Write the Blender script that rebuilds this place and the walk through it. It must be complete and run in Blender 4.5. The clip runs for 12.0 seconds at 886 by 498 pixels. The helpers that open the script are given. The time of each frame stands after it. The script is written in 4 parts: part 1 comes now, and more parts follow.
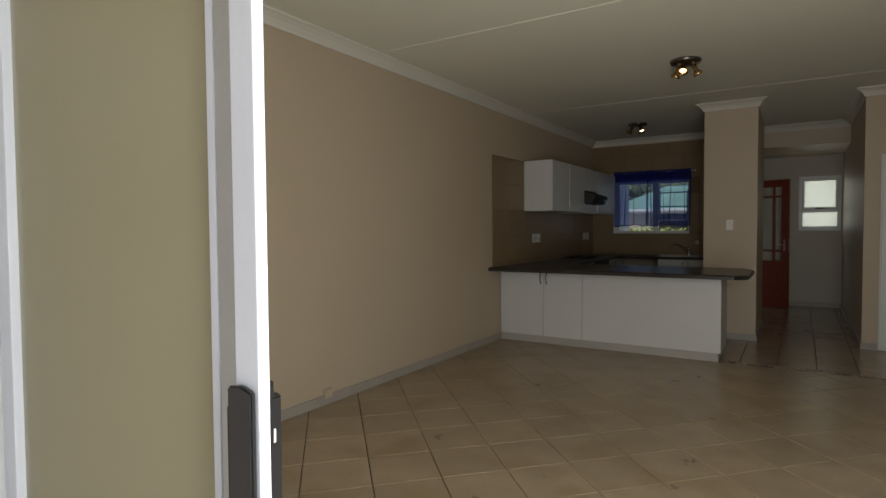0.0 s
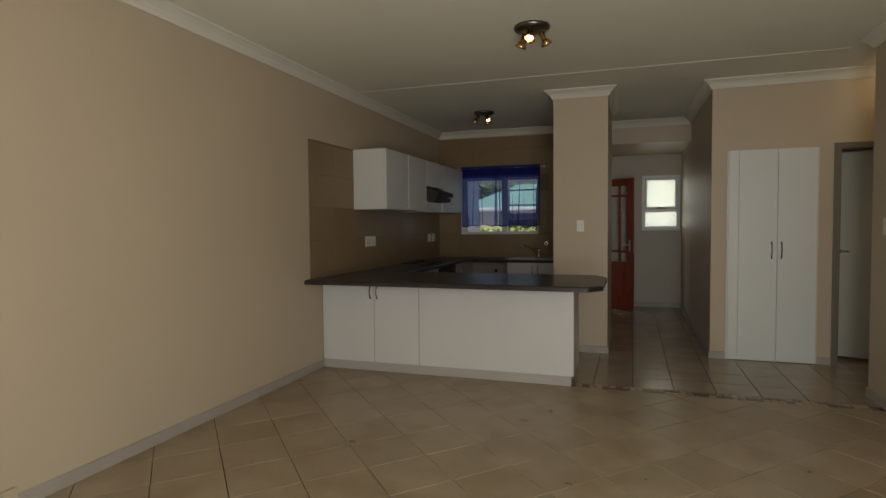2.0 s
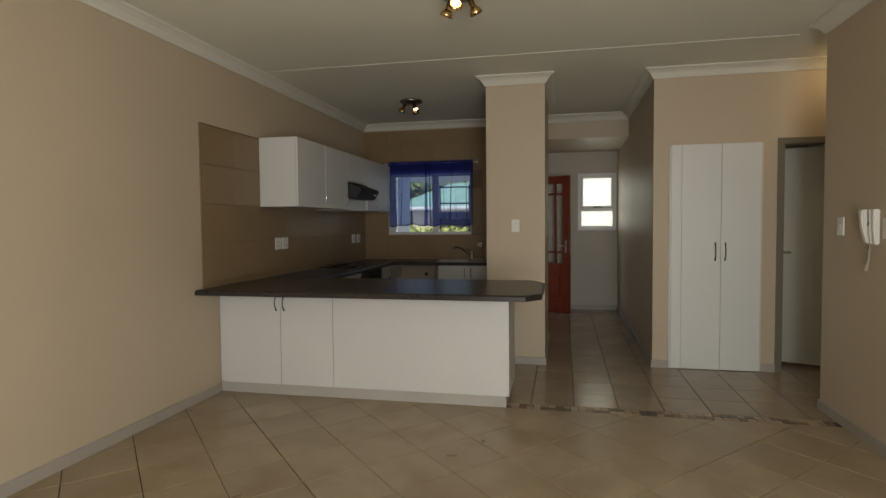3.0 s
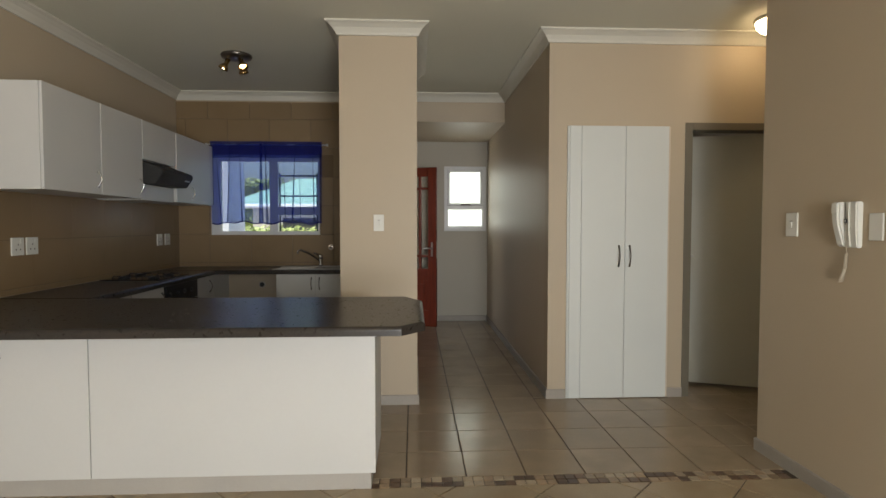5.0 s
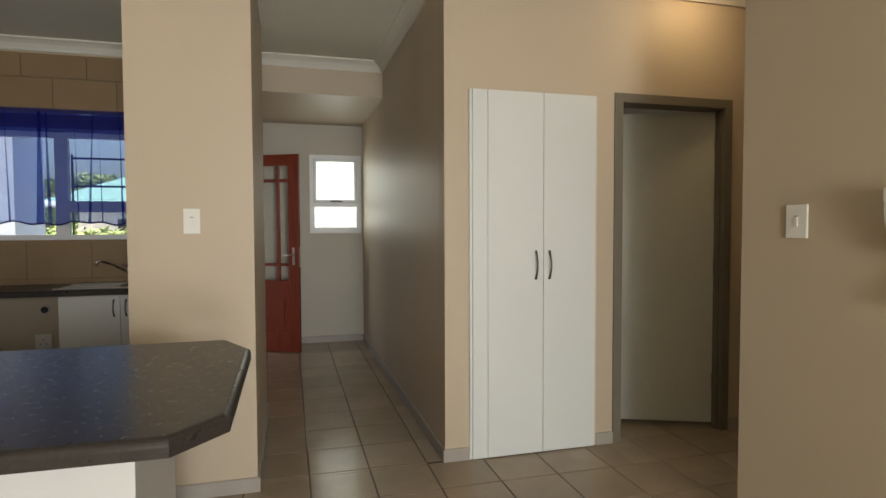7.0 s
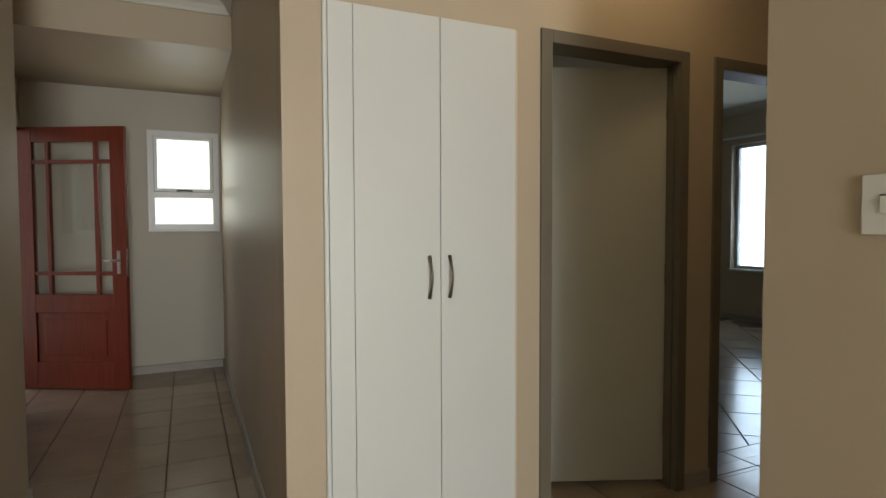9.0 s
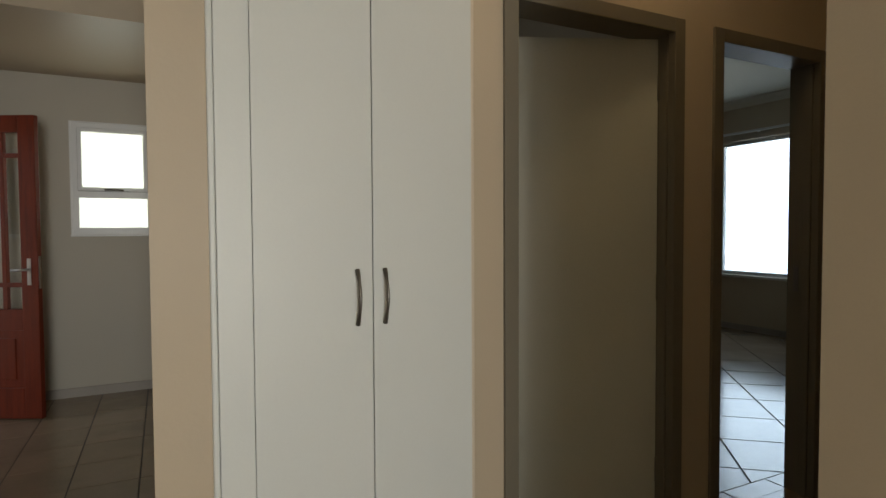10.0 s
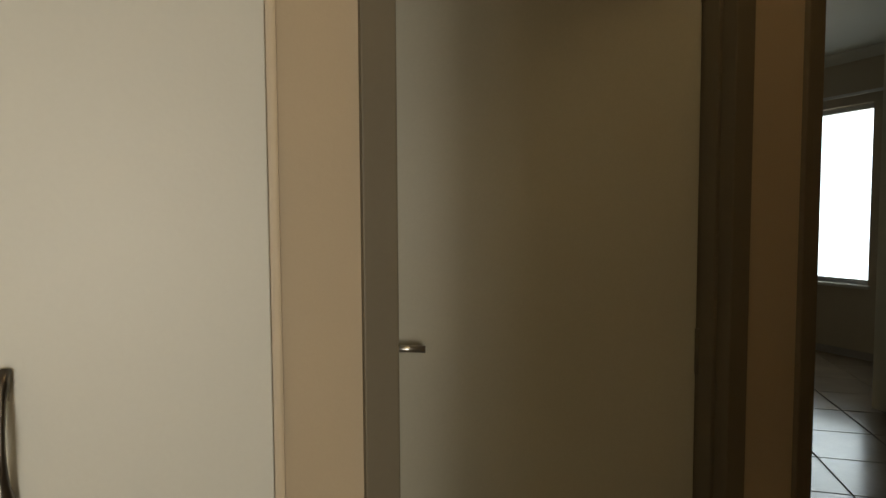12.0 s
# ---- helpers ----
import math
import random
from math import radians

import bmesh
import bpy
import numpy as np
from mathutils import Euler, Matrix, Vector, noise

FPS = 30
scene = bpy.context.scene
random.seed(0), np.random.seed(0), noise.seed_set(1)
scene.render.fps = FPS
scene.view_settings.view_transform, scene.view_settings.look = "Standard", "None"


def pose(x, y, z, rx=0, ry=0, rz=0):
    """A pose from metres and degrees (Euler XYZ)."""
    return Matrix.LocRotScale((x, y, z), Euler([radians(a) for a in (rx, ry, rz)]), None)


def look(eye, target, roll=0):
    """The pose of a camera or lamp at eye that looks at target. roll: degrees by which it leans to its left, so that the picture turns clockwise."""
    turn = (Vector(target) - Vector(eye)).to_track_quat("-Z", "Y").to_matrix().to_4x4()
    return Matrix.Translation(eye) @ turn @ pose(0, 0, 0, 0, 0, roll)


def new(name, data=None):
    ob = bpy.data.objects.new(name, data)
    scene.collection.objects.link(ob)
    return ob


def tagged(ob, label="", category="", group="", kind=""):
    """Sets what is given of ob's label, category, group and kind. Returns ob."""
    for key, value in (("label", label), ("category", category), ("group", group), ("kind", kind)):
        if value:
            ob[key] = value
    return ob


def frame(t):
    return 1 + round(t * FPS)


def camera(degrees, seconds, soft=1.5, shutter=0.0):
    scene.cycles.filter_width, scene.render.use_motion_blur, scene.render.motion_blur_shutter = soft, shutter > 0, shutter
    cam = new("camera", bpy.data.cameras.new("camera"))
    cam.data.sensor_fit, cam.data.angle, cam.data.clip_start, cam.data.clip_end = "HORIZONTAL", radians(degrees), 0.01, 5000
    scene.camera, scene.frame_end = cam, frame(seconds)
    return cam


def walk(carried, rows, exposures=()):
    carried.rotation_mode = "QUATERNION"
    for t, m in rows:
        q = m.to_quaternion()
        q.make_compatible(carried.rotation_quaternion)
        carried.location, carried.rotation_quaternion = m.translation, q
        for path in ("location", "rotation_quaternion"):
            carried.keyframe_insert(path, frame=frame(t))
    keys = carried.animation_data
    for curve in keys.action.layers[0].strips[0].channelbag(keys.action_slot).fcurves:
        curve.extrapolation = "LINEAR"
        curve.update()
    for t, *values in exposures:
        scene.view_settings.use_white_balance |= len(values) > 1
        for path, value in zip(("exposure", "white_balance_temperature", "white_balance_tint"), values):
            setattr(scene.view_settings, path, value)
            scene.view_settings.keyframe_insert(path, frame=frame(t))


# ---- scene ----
cam = camera(76.0, 12.0)
PATH = [
    (0, (0.388, 0.491, 1.323), (-0.678, 2.181, 1.251), -0.4),
    (0.5, (0.275, 0.789, 1.326), (-0.644, 2.564, 1.25), -0.4),
    (1, (0.24, 1.135, 1.349), (-0.575, 2.96, 1.266), -0.4),
    (1.5, (0.211, 1.434, 1.346), (-0.523, 3.292, 1.262), -0.5),
    (2, (0.2, 1.756, 1.367), (-0.431, 3.652, 1.282), -0.5),
    (2.5, (0.176, 2.053, 1.367), (-0.34, 3.984, 1.281), -0.5),
    (3, (0.138, 2.41, 1.366), (-0.278, 4.364, 1.278), -0.5),
    (4.8, (-0.056, 3.63, 1.325), (0.006, 5.628, 1.244), -0.1),
    (5, (-0.062, 3.755, 1.324), (0.041, 5.75, 1.241), -0.0),
    (5.5, (-0.043, 4.072, 1.323), (0.163, 6.06, 1.24), -0.1),
    (6, (-0.003, 4.393, 1.32), (0.292, 6.37, 1.239), -0.2),
    (6.5, (0.049, 4.694, 1.321), (0.443, 6.653, 1.241), -0.2),
    (7, (0.13, 4.99, 1.311), (0.653, 6.919, 1.234), -0.2),
    (7.2, (0.182, 5.116, 1.318), (0.741, 7.035, 1.239), -0.2),
    (8.8, (0.584, 5.918, 1.288), (1.399, 7.742, 1.206), -0.2),
    (9, (0.651, 6.001, 1.286), (1.476, 7.821, 1.206), -0.2),
    (9.5, (0.811, 6.202, 1.296), (1.661, 8.01, 1.218), -0.3),
    (10, (0.986, 6.395, 1.289), (1.871, 8.187, 1.219), -0.3),
    (10.5, (1.172, 6.614, 1.313), (2.099, 8.384, 1.231), -0.0),
    (11, (1.382, 6.797, 1.318), (2.3, 8.571, 1.218), -0.0),
    (11.5, (1.56, 7.008, 1.327), (2.463, 8.79, 1.242), -0.8),
    (12, (1.763, 7.181, 1.345), (2.594, 8.997, 1.234), -0.3),
]
walk(cam, [(t, look(eye, target, roll)) for t, eye, target, roll in PATH],
     [(0.0, -0.78, 6250, 10), (0.5, -0.7, 6350, 10), (1.0, -0.6, 6450, 10), (2.5, 0.04, 6500, 10), (3.2, 0.34, 6450, 10), (5.0, 0.9, 6200, 10),
      (7.0, 1.15, 6250, 10), (9.0, 1.0, 6200, 9), (10.0, 0.68, 6350, 9), (11.0, 0.5, 6800, 9), (12.0, 0.56, 7500, 9)])

# ---- world and light ----
world = bpy.data.worlds.new("sky")
scene.world = world
world.use_nodes = True
wn = world.node_tree.nodes
sky = wn.new("ShaderNodeTexSky")
sky.sky_type, sky.sun_disc = "NISHITA", False
sky.dust_density, sky.ozone_density = 5.0, 0.6
sky.sun_elevation, sky.sun_rotation = radians(55), radians(-128)
wn["Background"].inputs["Strength"].default_value = 0.15
world.node_tree.links.new(sky.outputs[0], wn["Background"].inputs["Color"])


def lamp(name, kind, energy, colour, m, **more):
    data = bpy.data.lights.new(name, kind)
    data.energy, data.color = energy, colour
    ob = new(name, data)
    ob.matrix_world = m
    return ob


sun = lamp("sun", "SUN", 5.0, (1, 0.95, 0.88), look((-5, 1, 9), (0, 5, 0)))
sun.data.angle = radians(0.6)
day = lamp("door_daylight", "AREA", 108, (1.0, 0.985, 0.93), look((0.8, 1.2, 1.1), (-1.3, 4.0, 1.0)))
day.data.shape, day.data.size, day.data.size_y = "RECTANGLE", 1.25, 2.0
day_e = lamp("door_daylight_east", "AREA", 17, (1.0, 0.985, 0.93), look((0.3, 1.3, 1.2), (2.3, 5.0, 1.3)))
day_e.data.shape, day_e.data.size, day_e.data.size_y = "RECTANGLE", 1.0, 2.0
porch = lamp("porch_daylight", "AREA", 10, (1.0, 0.99, 0.94), look((0.2, -0.5, 1.3), (0.6, 4.0, 1.1)))
porch.data.shape, porch.data.size, porch.data.size_y = "RECTANGLE", 3.2, 2.2


bed_day = lamp("bedroom_window_daylight", "AREA", 5.6, (0.70, 0.84, 1.0), look((7.65, 10.89, 1.53), (3.0, 10.2, 1.2)))
bed_day.data.shape, bed_day.data.size, bed_day.data.size_y = "RECTANGLE", 1.15, 1.6
# Added fill for the dark gap over the ajar door; no source is seen.
bath_fill = lamp("bathroom_fill_light", "AREA", 1.3, (0.9, 0.97, 1.0), look((2.0, 10.05, 1.9), (2.0, 8.0, 1.7)))
bath_fill.data.shape, bath_fill.data.size, bath_fill.data.size_y = "RECTANGLE", 0.55, 0.55
hall_day = lamp("hall_window_daylight", "AREA", 3.2, (1.0, 0.99, 0.84), look((0.646, 11.72, 1.69), (0.646, 5.0, 1.69)))
hall_day.data.shape, hall_day.data.size, hall_day.data.size_y = "RECTANGLE", 0.54, 0.85


# ---- materials ----
def material(name, colour, rough=0.6, metal=0.0, vary=0.08, scale=3.0, grain=120.0, bump=0.0, bump_scale=None, spots=None, per_object=0.0, coat=0.0, spec=0.5, stretch=(1, 1, 1)):
    """Two scales of noise shift the colour and the roughness; bump gives relief."""
    m = bpy.data.materials.new(name)
    m.use_nodes = True
    nt, n = m.node_tree, m.node_tree.nodes
    link = nt.links.new
    b = n["Principled BSDF"]
    b.inputs["Metallic"].default_value = metal
    b.inputs["Coat Weight"].default_value = coat
    b.inputs["Specular IOR Level"].default_value = spec
    tc = n.new("ShaderNodeNewGeometry")
    mp = n.new("ShaderNodeMapping")
    mp.inputs["Scale"].default_value = stretch
    link(tc.outputs["Position"], mp.inputs["Vector"])
    big, fine = n.new("ShaderNodeTexNoise"), n.new("ShaderNodeTexNoise")
    big.inputs["Scale"].default_value, big.inputs["Detail"].default_value = scale, 4
    fine.inputs["Scale"].default_value, fine.inputs["Detail"].default_value = grain, 3
    link(mp.outputs[0], big.inputs["Vector"])
    link(mp.outputs[0], fine.inputs["Vector"])
    total = n.new("ShaderNodeMath")
    total.operation = "MULTIPLY_ADD"
    link(fine.outputs["Fac"], total.inputs[0])
    total.inputs[1].default_value = 0.5
    link(big.outputs["Fac"], total.inputs[2])
    rng = n.new("ShaderNodeMapRange")
    rng.inputs["From Min"].default_value, rng.inputs["From Max"].default_value = 0.45, 1.05
    rng.inputs["To Min"].default_value, rng.inputs["To Max"].default_value = 1 - vary, 1 + vary
    link(total.outputs[0], rng.inputs["Value"])
    value = rng.outputs[0]
    if per_object:
        info = n.new("ShaderNodeObjectInfo")
        r2 = n.new("ShaderNodeMapRange")
        r2.inputs["To Min"].default_value, r2.inputs["To Max"].default_value = 1 - per_object, 1 + per_object
        link(info.outputs["Random"], r2.inputs["Value"])
        mul = n.new("ShaderNodeMath")
        mul.operation = "MULTIPLY"
        link(value, mul.inputs[0])
        link(r2.outputs[0], mul.inputs[1])
        value = mul.outputs[0]
    hsv = n.new("ShaderNodeHueSaturation")
    hsv.inputs["Color"].default_value = (*colour, 1)
    link(value, hsv.inputs["Value"])
    out = hsv.outputs[0]
    if spots:
        mix = n.new("ShaderNodeMix")
        mix.data_type = "RGBA"
        ramp = n.new("ShaderNodeMapRange")
        sp = n.new("ShaderNodeTexNoise")
        sp.inputs["Scale"].default_value, sp.inputs["Detail"].default_value = spots[1], 5
        ramp.inputs["From Min"].default_value, ramp.inputs["From Max"].default_value = 0.48, 0.68
        link(mp.outputs[0], sp.inputs["Vector"])
        link(sp.outputs["Fac"], ramp.inputs["Value"])
        link(ramp.outputs[0], mix.inputs["Factor"])
        link(out, mix.inputs["A"])
        mix.inputs["B"].default_value = (*spots[0], 1)
        out = mix.outputs["Result"]
    link(out, b.inputs["Base Color"])
    rr = n.new("ShaderNodeMapRange")
    rr.inputs["To Min"].default_value, rr.inputs["To Max"].default_value = max(0.02, rough * 0.8), min(1, rough * 1.2)
    link(big.outputs["Fac"], rr.inputs["Value"])
    link(rr.outputs[0], b.inputs["Roughness"])
    if bump:
        bp = n.new("ShaderNodeBump")
        bp.inputs["Strength"].default_value, bp.inputs["Distance"].default_value = bump, 0.004
        src = fine
        if bump_scale:
            src = n.new("ShaderNodeTexNoise")
            src.inputs["Scale"].default_value, src.inputs["Detail"].default_value = bump_scale, 4
            link(mp.outputs[0], src.inputs["Vector"])
        link(src.outputs["Fac"], bp.inputs["Height"])
        link(bp.outputs[0], b.inputs["Normal"])
    return m


def glow(name, colour, strength):
    m = bpy.data.materials.new(name)
    m.use_nodes = True
    b = m.node_tree.nodes["Principled BSDF"]
    b.inputs["Base Color"].default_value = (*colour, 1)
    b.inputs["Emission Color"].default_value = (*colour, 1)
    b.inputs["Emission Strength"].default_value = strength
    return m


def glass_material(name, tint=(1, 1, 1), haze=0.0, haze_colour=(0.8, 0.8, 0.75), rough=0.02):
    """A thin pane: see-through with a clear gloss, and frosting or a painted reflection veil as a diffuse share."""
    m = bpy.data.materials.new(name)
    m.use_nodes = True
    nt, n = m.node_tree, m.node_tree.nodes
    n.remove(n["Principled BSDF"])
    tr, gl, mix, fr = n.new("ShaderNodeBsdfTransparent"), n.new("ShaderNodeBsdfGlossy"), n.new("ShaderNodeMixShader"), n.new("ShaderNodeFresnel")
    tr.inputs["Color"].default_value = (*tint, 1)
    gl.inputs["Roughness"].default_value = rough
    fr.inputs["IOR"].default_value = 1.45
    nt.links.new(fr.outputs[0], mix.inputs[0])
    nt.links.new(tr.outputs[0], mix.inputs[1])
    nt.links.new(gl.outputs[0], mix.inputs[2])
    last = mix
    if haze:
        df, tl, a2, m2 = n.new("ShaderNodeBsdfDiffuse"), n.new("ShaderNodeBsdfTranslucent"), n.new("ShaderNodeMixShader"), n.new("ShaderNodeMixShader")
        df.inputs["Color"].default_value = tl.inputs["Color"].default_value = (*haze_colour, 1)
        a2.inputs[0].default_value = 0.7
        nt.links.new(df.outputs[0], a2.inputs[1])
        nt.links.new(tl.outputs[0], a2.inputs[2])
        m2.inputs[0].default_value = haze
        nt.links.new(mix.outputs[0], m2.inputs[1])
        nt.links.new(a2.outputs[0], m2.inputs[2])
        last = m2
    nt.links.new(last.outputs[0], n["Material Output"].inputs["Surface"])
    return m


WALL = material("beige_wall_paint", (0.425, 0.35, 0.253), 0.55, vary=0.035, scale=1.3, grain=220, bump=0.12, bump_scale=60)
HALLPAINT = material("beige_semi_gloss_paint", (0.425, 0.35, 0.253), 0.45, vary=0.035, scale=1.3, grain=220, bump=0.08, bump_scale=60)
# Same beige paint, with the end wall's cool light mixed into its colour.
ENDWALL_COOL = material("cool_lit_beige_paint", (0.42, 0.39, 0.325), 0.55, vary=0.035, scale=1.3, grain=220, bump=0.12, bump_scale=60)
PAINTED = material("painted_over_plastic", (0.56, 0.48, 0.37), 0.5, vary=0.03)
CEIL = material("white_ceiling_paint", (0.66, 0.65, 0.555), 0.8, vary=0.03, scale=0.9, grain=90, bump=0.1)
CORNICE = material("white_cornice_plaster", (0.58, 0.56, 0.49), 0.6, vary=0.03, grain=90)
SKIRT = material("grey_skirting_tile", (0.30, 0.27, 0.235), 0.45, vary=0.08, scale=6, grain=90)
TILE = material("beige_floor_tile", (0.31, 0.243, 0.16), 0.3, vary=0.15, scale=5, grain=70, bump=0.05, bump_scale=25, spots=((0.262, 0.194, 0.117), 2.6), per_object=0.07, spec=0.35)
HTILE = material("hall_floor_tile", (0.285, 0.222, 0.152), 0.17, vary=0.09, scale=5, grain=70, bump=0.05, bump_scale=25, spots=((0.262, 0.202, 0.136), 3.0), per_object=0.08, spec=0.42)
GROUT = material("dark_grout", (0.06, 0.045, 0.032), 0.85, vary=0.2, scale=8, bump=0.3)
WTILE = material("tan_wall_tile", (0.215, 0.149, 0.080), 0.34, vary=0.035, scale=6, grain=60, bump=0.04, bump_scale=20, spots=((0.203, 0.139, 0.073), 3.0), per_object=0.035, spec=0.3)
WGROUT = material("wall_tile_grout", (0.15, 0.105, 0.06), 0.85, vary=0.1)
MOSAIC_D = material("brown_mosaic", (0.11, 0.065, 0.04), 0.35, vary=0.25, scale=30, per_object=0.35)
MOSAIC_M = material("tan_mosaic", (0.26, 0.185, 0.115), 0.35, vary=0.25, scale=30, per_object=0.3)
MOSAIC_L = material("cream_mosaic", (0.33, 0.265, 0.185), 0.35, vary=0.2, scale=30, per_object=0.2)
WHITE = material("white_melamine", (0.535, 0.53, 0.51), 0.38, vary=0.02, scale=2, grain=60)
CUPB = material("white_cupboard_paint", (0.575, 0.59, 0.565), 0.42, vary=0.025, scale=1.5, grain=150, bump=0.04)
WORKTOP = material("dark_stone_laminate", (0.026, 0.0215, 0.0185), 0.29, vary=0.2, scale=40, grain=260, bump=0.06, spots=((0.034, 0.028, 0.024), 90), spec=0.36)
PLINTH = material("grey_plinth", (0.36, 0.335, 0.30), 0.5, vary=0.06)
STEELPAINT = material("taupe_frame_enamel", (0.14, 0.122, 0.09), 0.5, vary=0.05, scale=4, grain=80, spec=0.3)
DOORPAINT = material("grey_door_enamel", (0.42, 0.41, 0.34), 0.45, vary=0.05, scale=2.5, grain=140, bump=0.05)
REDWOOD = material("red_stained_wood", (0.135, 0.020, 0.006), 0.45, vary=0.28, scale=5, grain=40, bump=0.1, stretch=(9, 9, 0.7), coat=0.05, spec=0.35)
ALU = material("white_aluminium", (0.62, 0.63, 0.63), 0.35, vary=0.02)
BLACK = material("black_plastic", (0.012, 0.012, 0.013), 0.35, vary=0.1)
BLACKGLASS = material("black_glass", (0.008, 0.008, 0.009), 0.08, vary=0.05)
CHROME = material("chrome", (0.75, 0.75, 0.75), 0.14, metal=1.0, vary=0.04)
STEEL = material("brushed_steel", (0.55, 0.55, 0.54), 0.3, metal=1.0, vary=0.08, stretch=(1, 12, 12))
PEWTER = material("dark_pewter", (0.16, 0.145, 0.13), 0.33, metal=1.0, vary=0.1)
SWITCH = material("white_switch_plastic", (0.62, 0.61, 0.56), 0.35, vary=0.015)
CREAM = material("cream_plastic", (0.74, 0.70, 0.60), 0.4, vary=0.02)
BARS = material("burglar_bar_enamel", (0.02, 0.06, 0.065), 0.5, vary=0.1)
BRASS = material("brass_lamp", (0.55, 0.36, 0.15), 0.25, metal=1.0, vary=0.1)
BULB = glow("halogen_bulb", (1.0, 0.70, 0.36), 13.0)
DOME = glow("dome_light_glass", (1.0, 0.72, 0.40), 7.5)
PANE = glass_material("window_glass", (0.97, 0.98, 0.97))
# The outdoor reflection over this pane is painted as a yellowish diffuse share.
DOORGLASS = glass_material("veiled_door_glass", (0.90, 0.90, 0.84), haze=0.5, haze_colour=(0.68, 0.645, 0.47), rough=0.3)
FROST = glass_material("frosted_glass", (0.75, 0.78, 0.76), haze=0.72, haze_colour=(0.92, 0.93, 0.90), rough=0.3)
GREENROOF = material("green_roof_sheet", (0.26, 0.42, 0.34), 0.5, vary=0.12, scale=1.2)
PLASTER = material("pale_outside_plaster", (0.68, 0.65, 0.61), 0.85, vary=0.07, scale=1.5, bump=0.2)
DARKPANE = material("dark_far_window", (0.05, 0.06, 0.07), 0.1, vary=0.1)
LEAF = material("hedge_leaf", (0.21, 0.26, 0.07), 0.6, vary=0.4, scale=8, grain=30)
BARK = material("bark", (0.10, 0.075, 0.05), 0.9, vary=0.3, scale=9, bump=0.5)
PAVING = material("outdoor_paving", (0.42, 0.37, 0.31), 0.85, vary=0.15, scale=2, grain=40, bump=0.3)
FENCEWHITE = material("white_palisade", (0.78, 0.77, 0.74), 0.5, vary=0.04)


def sheer():
    m = bpy.data.materials.new("sheer_blue_fabric")
    m.use_nodes = True
    nt, n = m.node_tree, m.node_tree.nodes
    b = n["Principled BSDF"]
    b.inputs["Base Color"].default_value = (0.007, 0.011, 0.28, 1)
    b.inputs["Roughness"].default_value = 0.75
    tr, tl, a, c = n.new("ShaderNodeBsdfTransparent"), n.new("ShaderNodeBsdfTranslucent"), n.new("ShaderNodeMixShader"), n.new("ShaderNodeMixShader")
    tr.inputs["Color"].default_value = (0.76, 0.86, 1.0, 1)
    tl.inputs["Color"].default_value = (0.010, 0.022, 0.52, 1)
    wv = n.new("ShaderNodeTexNoise")
    wv.inputs["Scale"].default_value = 18
    mr = n.new("ShaderNodeMapRange")
    mr.inputs["To Min"].default_value, mr.inputs["To Max"].default_value = 0.50, 0.58
    nt.links.new(wv.outputs["Fac"], mr.inputs["Value"])
    a.inputs[0].default_value = 0.55
    nt.links.new(b.outputs[0], a.inputs[1])
    nt.links.new(tl.outputs[0], a.inputs[2])
    nt.links.new(mr.outputs[0], c.inputs[0])
    nt.links.new(a.outputs[0], c.inputs[1])
    nt.links.new(tr.outputs[0], c.inputs[2])
    nt.links.new(c.outputs[0], n["Material Output"].inputs["Surface"])
    return m


HEM = material("dark_blue_hem", (0.008, 0.008, 0.09), 0.8, vary=0.1)
SHEER = sheer()


# ---- mesh helpers ----
def box(x0, x1, y0, y1, z0, z1, bevel=0.0, bm=None):
    bm = bm or bmesh.new()
    vs = bmesh.ops.create_cube(bm, size=1)["verts"]
    for v in vs:
        v.co = ((x0 + x1) / 2 + v.co.x * (x1 - x0), (y0 + y1) / 2 + v.co.y * (y1 - y0), (z0 + z1) / 2 + v.co.z * (z1 - z0))
    if bevel:
        es = list({e for v in vs for e in v.link_edges})
        bmesh.ops.bevel(bm, geom=es, offset=bevel, segments=2, affect="EDGES", profile=0.6)
    return bm


def boxes(*rows):
    bm = bmesh.new()
    for r in rows:
        box(*r, bm=bm)
    return bm


def tube(points, radius, sides=10, bm=None, radii=None):
    bm = bm or bmesh.new()
    pts = [Vector(p) for p in points]
    rings = []
    ref = None
    for i, p in enumerate(pts):
        d = (pts[min(i + 1, len(pts) - 1)] - pts[max(i - 1, 0)]).normalized()
        if ref is None:
            ref = Vector((0, 0, 1)) if abs(d.z) < 0.9 else Vector((1, 0, 0))
        u = d.cross(ref).normalized()
        w = u.cross(d).normalized()
        ref = w
        r = radii[i] if radii else radius
        rings.append([bm.verts.new(p + (u * math.cos(a) + w * math.sin(a)) * r) for a in (2 * math.pi * k / sides for k in range(sides))])
    for a, b in zip(rings, rings[1:]):
        for k in range(sides):
            bm.faces.new((a[k], a[(k + 1) % sides], b[(k + 1) % sides], b[k])).smooth = True
    bm.faces.new(rings[0][::-1])
    bm.faces.new(rings[-1])
    return bm


def lathe(profile, m=Matrix(), sides=24, bm=None):
    """Turns (radius, height) pairs about the z axis of the pose m."""
    bm = bm or bmesh.new()
    rings = [[bm.verts.new(m @ Vector((r * math.cos(a), r * math.sin(a), h))) for a in (2 * math.pi * k / sides for k in range(sides))] for r, h in profile]
    for a, b in zip(rings, rings[1:]):
        for k in range(sides):
            bm.faces.new((a[k], a[(k + 1) % sides], b[(k + 1) % sides], b[k])).smooth = True
    bm.faces.new(rings[0][::-1])
    bm.faces.new(rings[-1])
    return bm


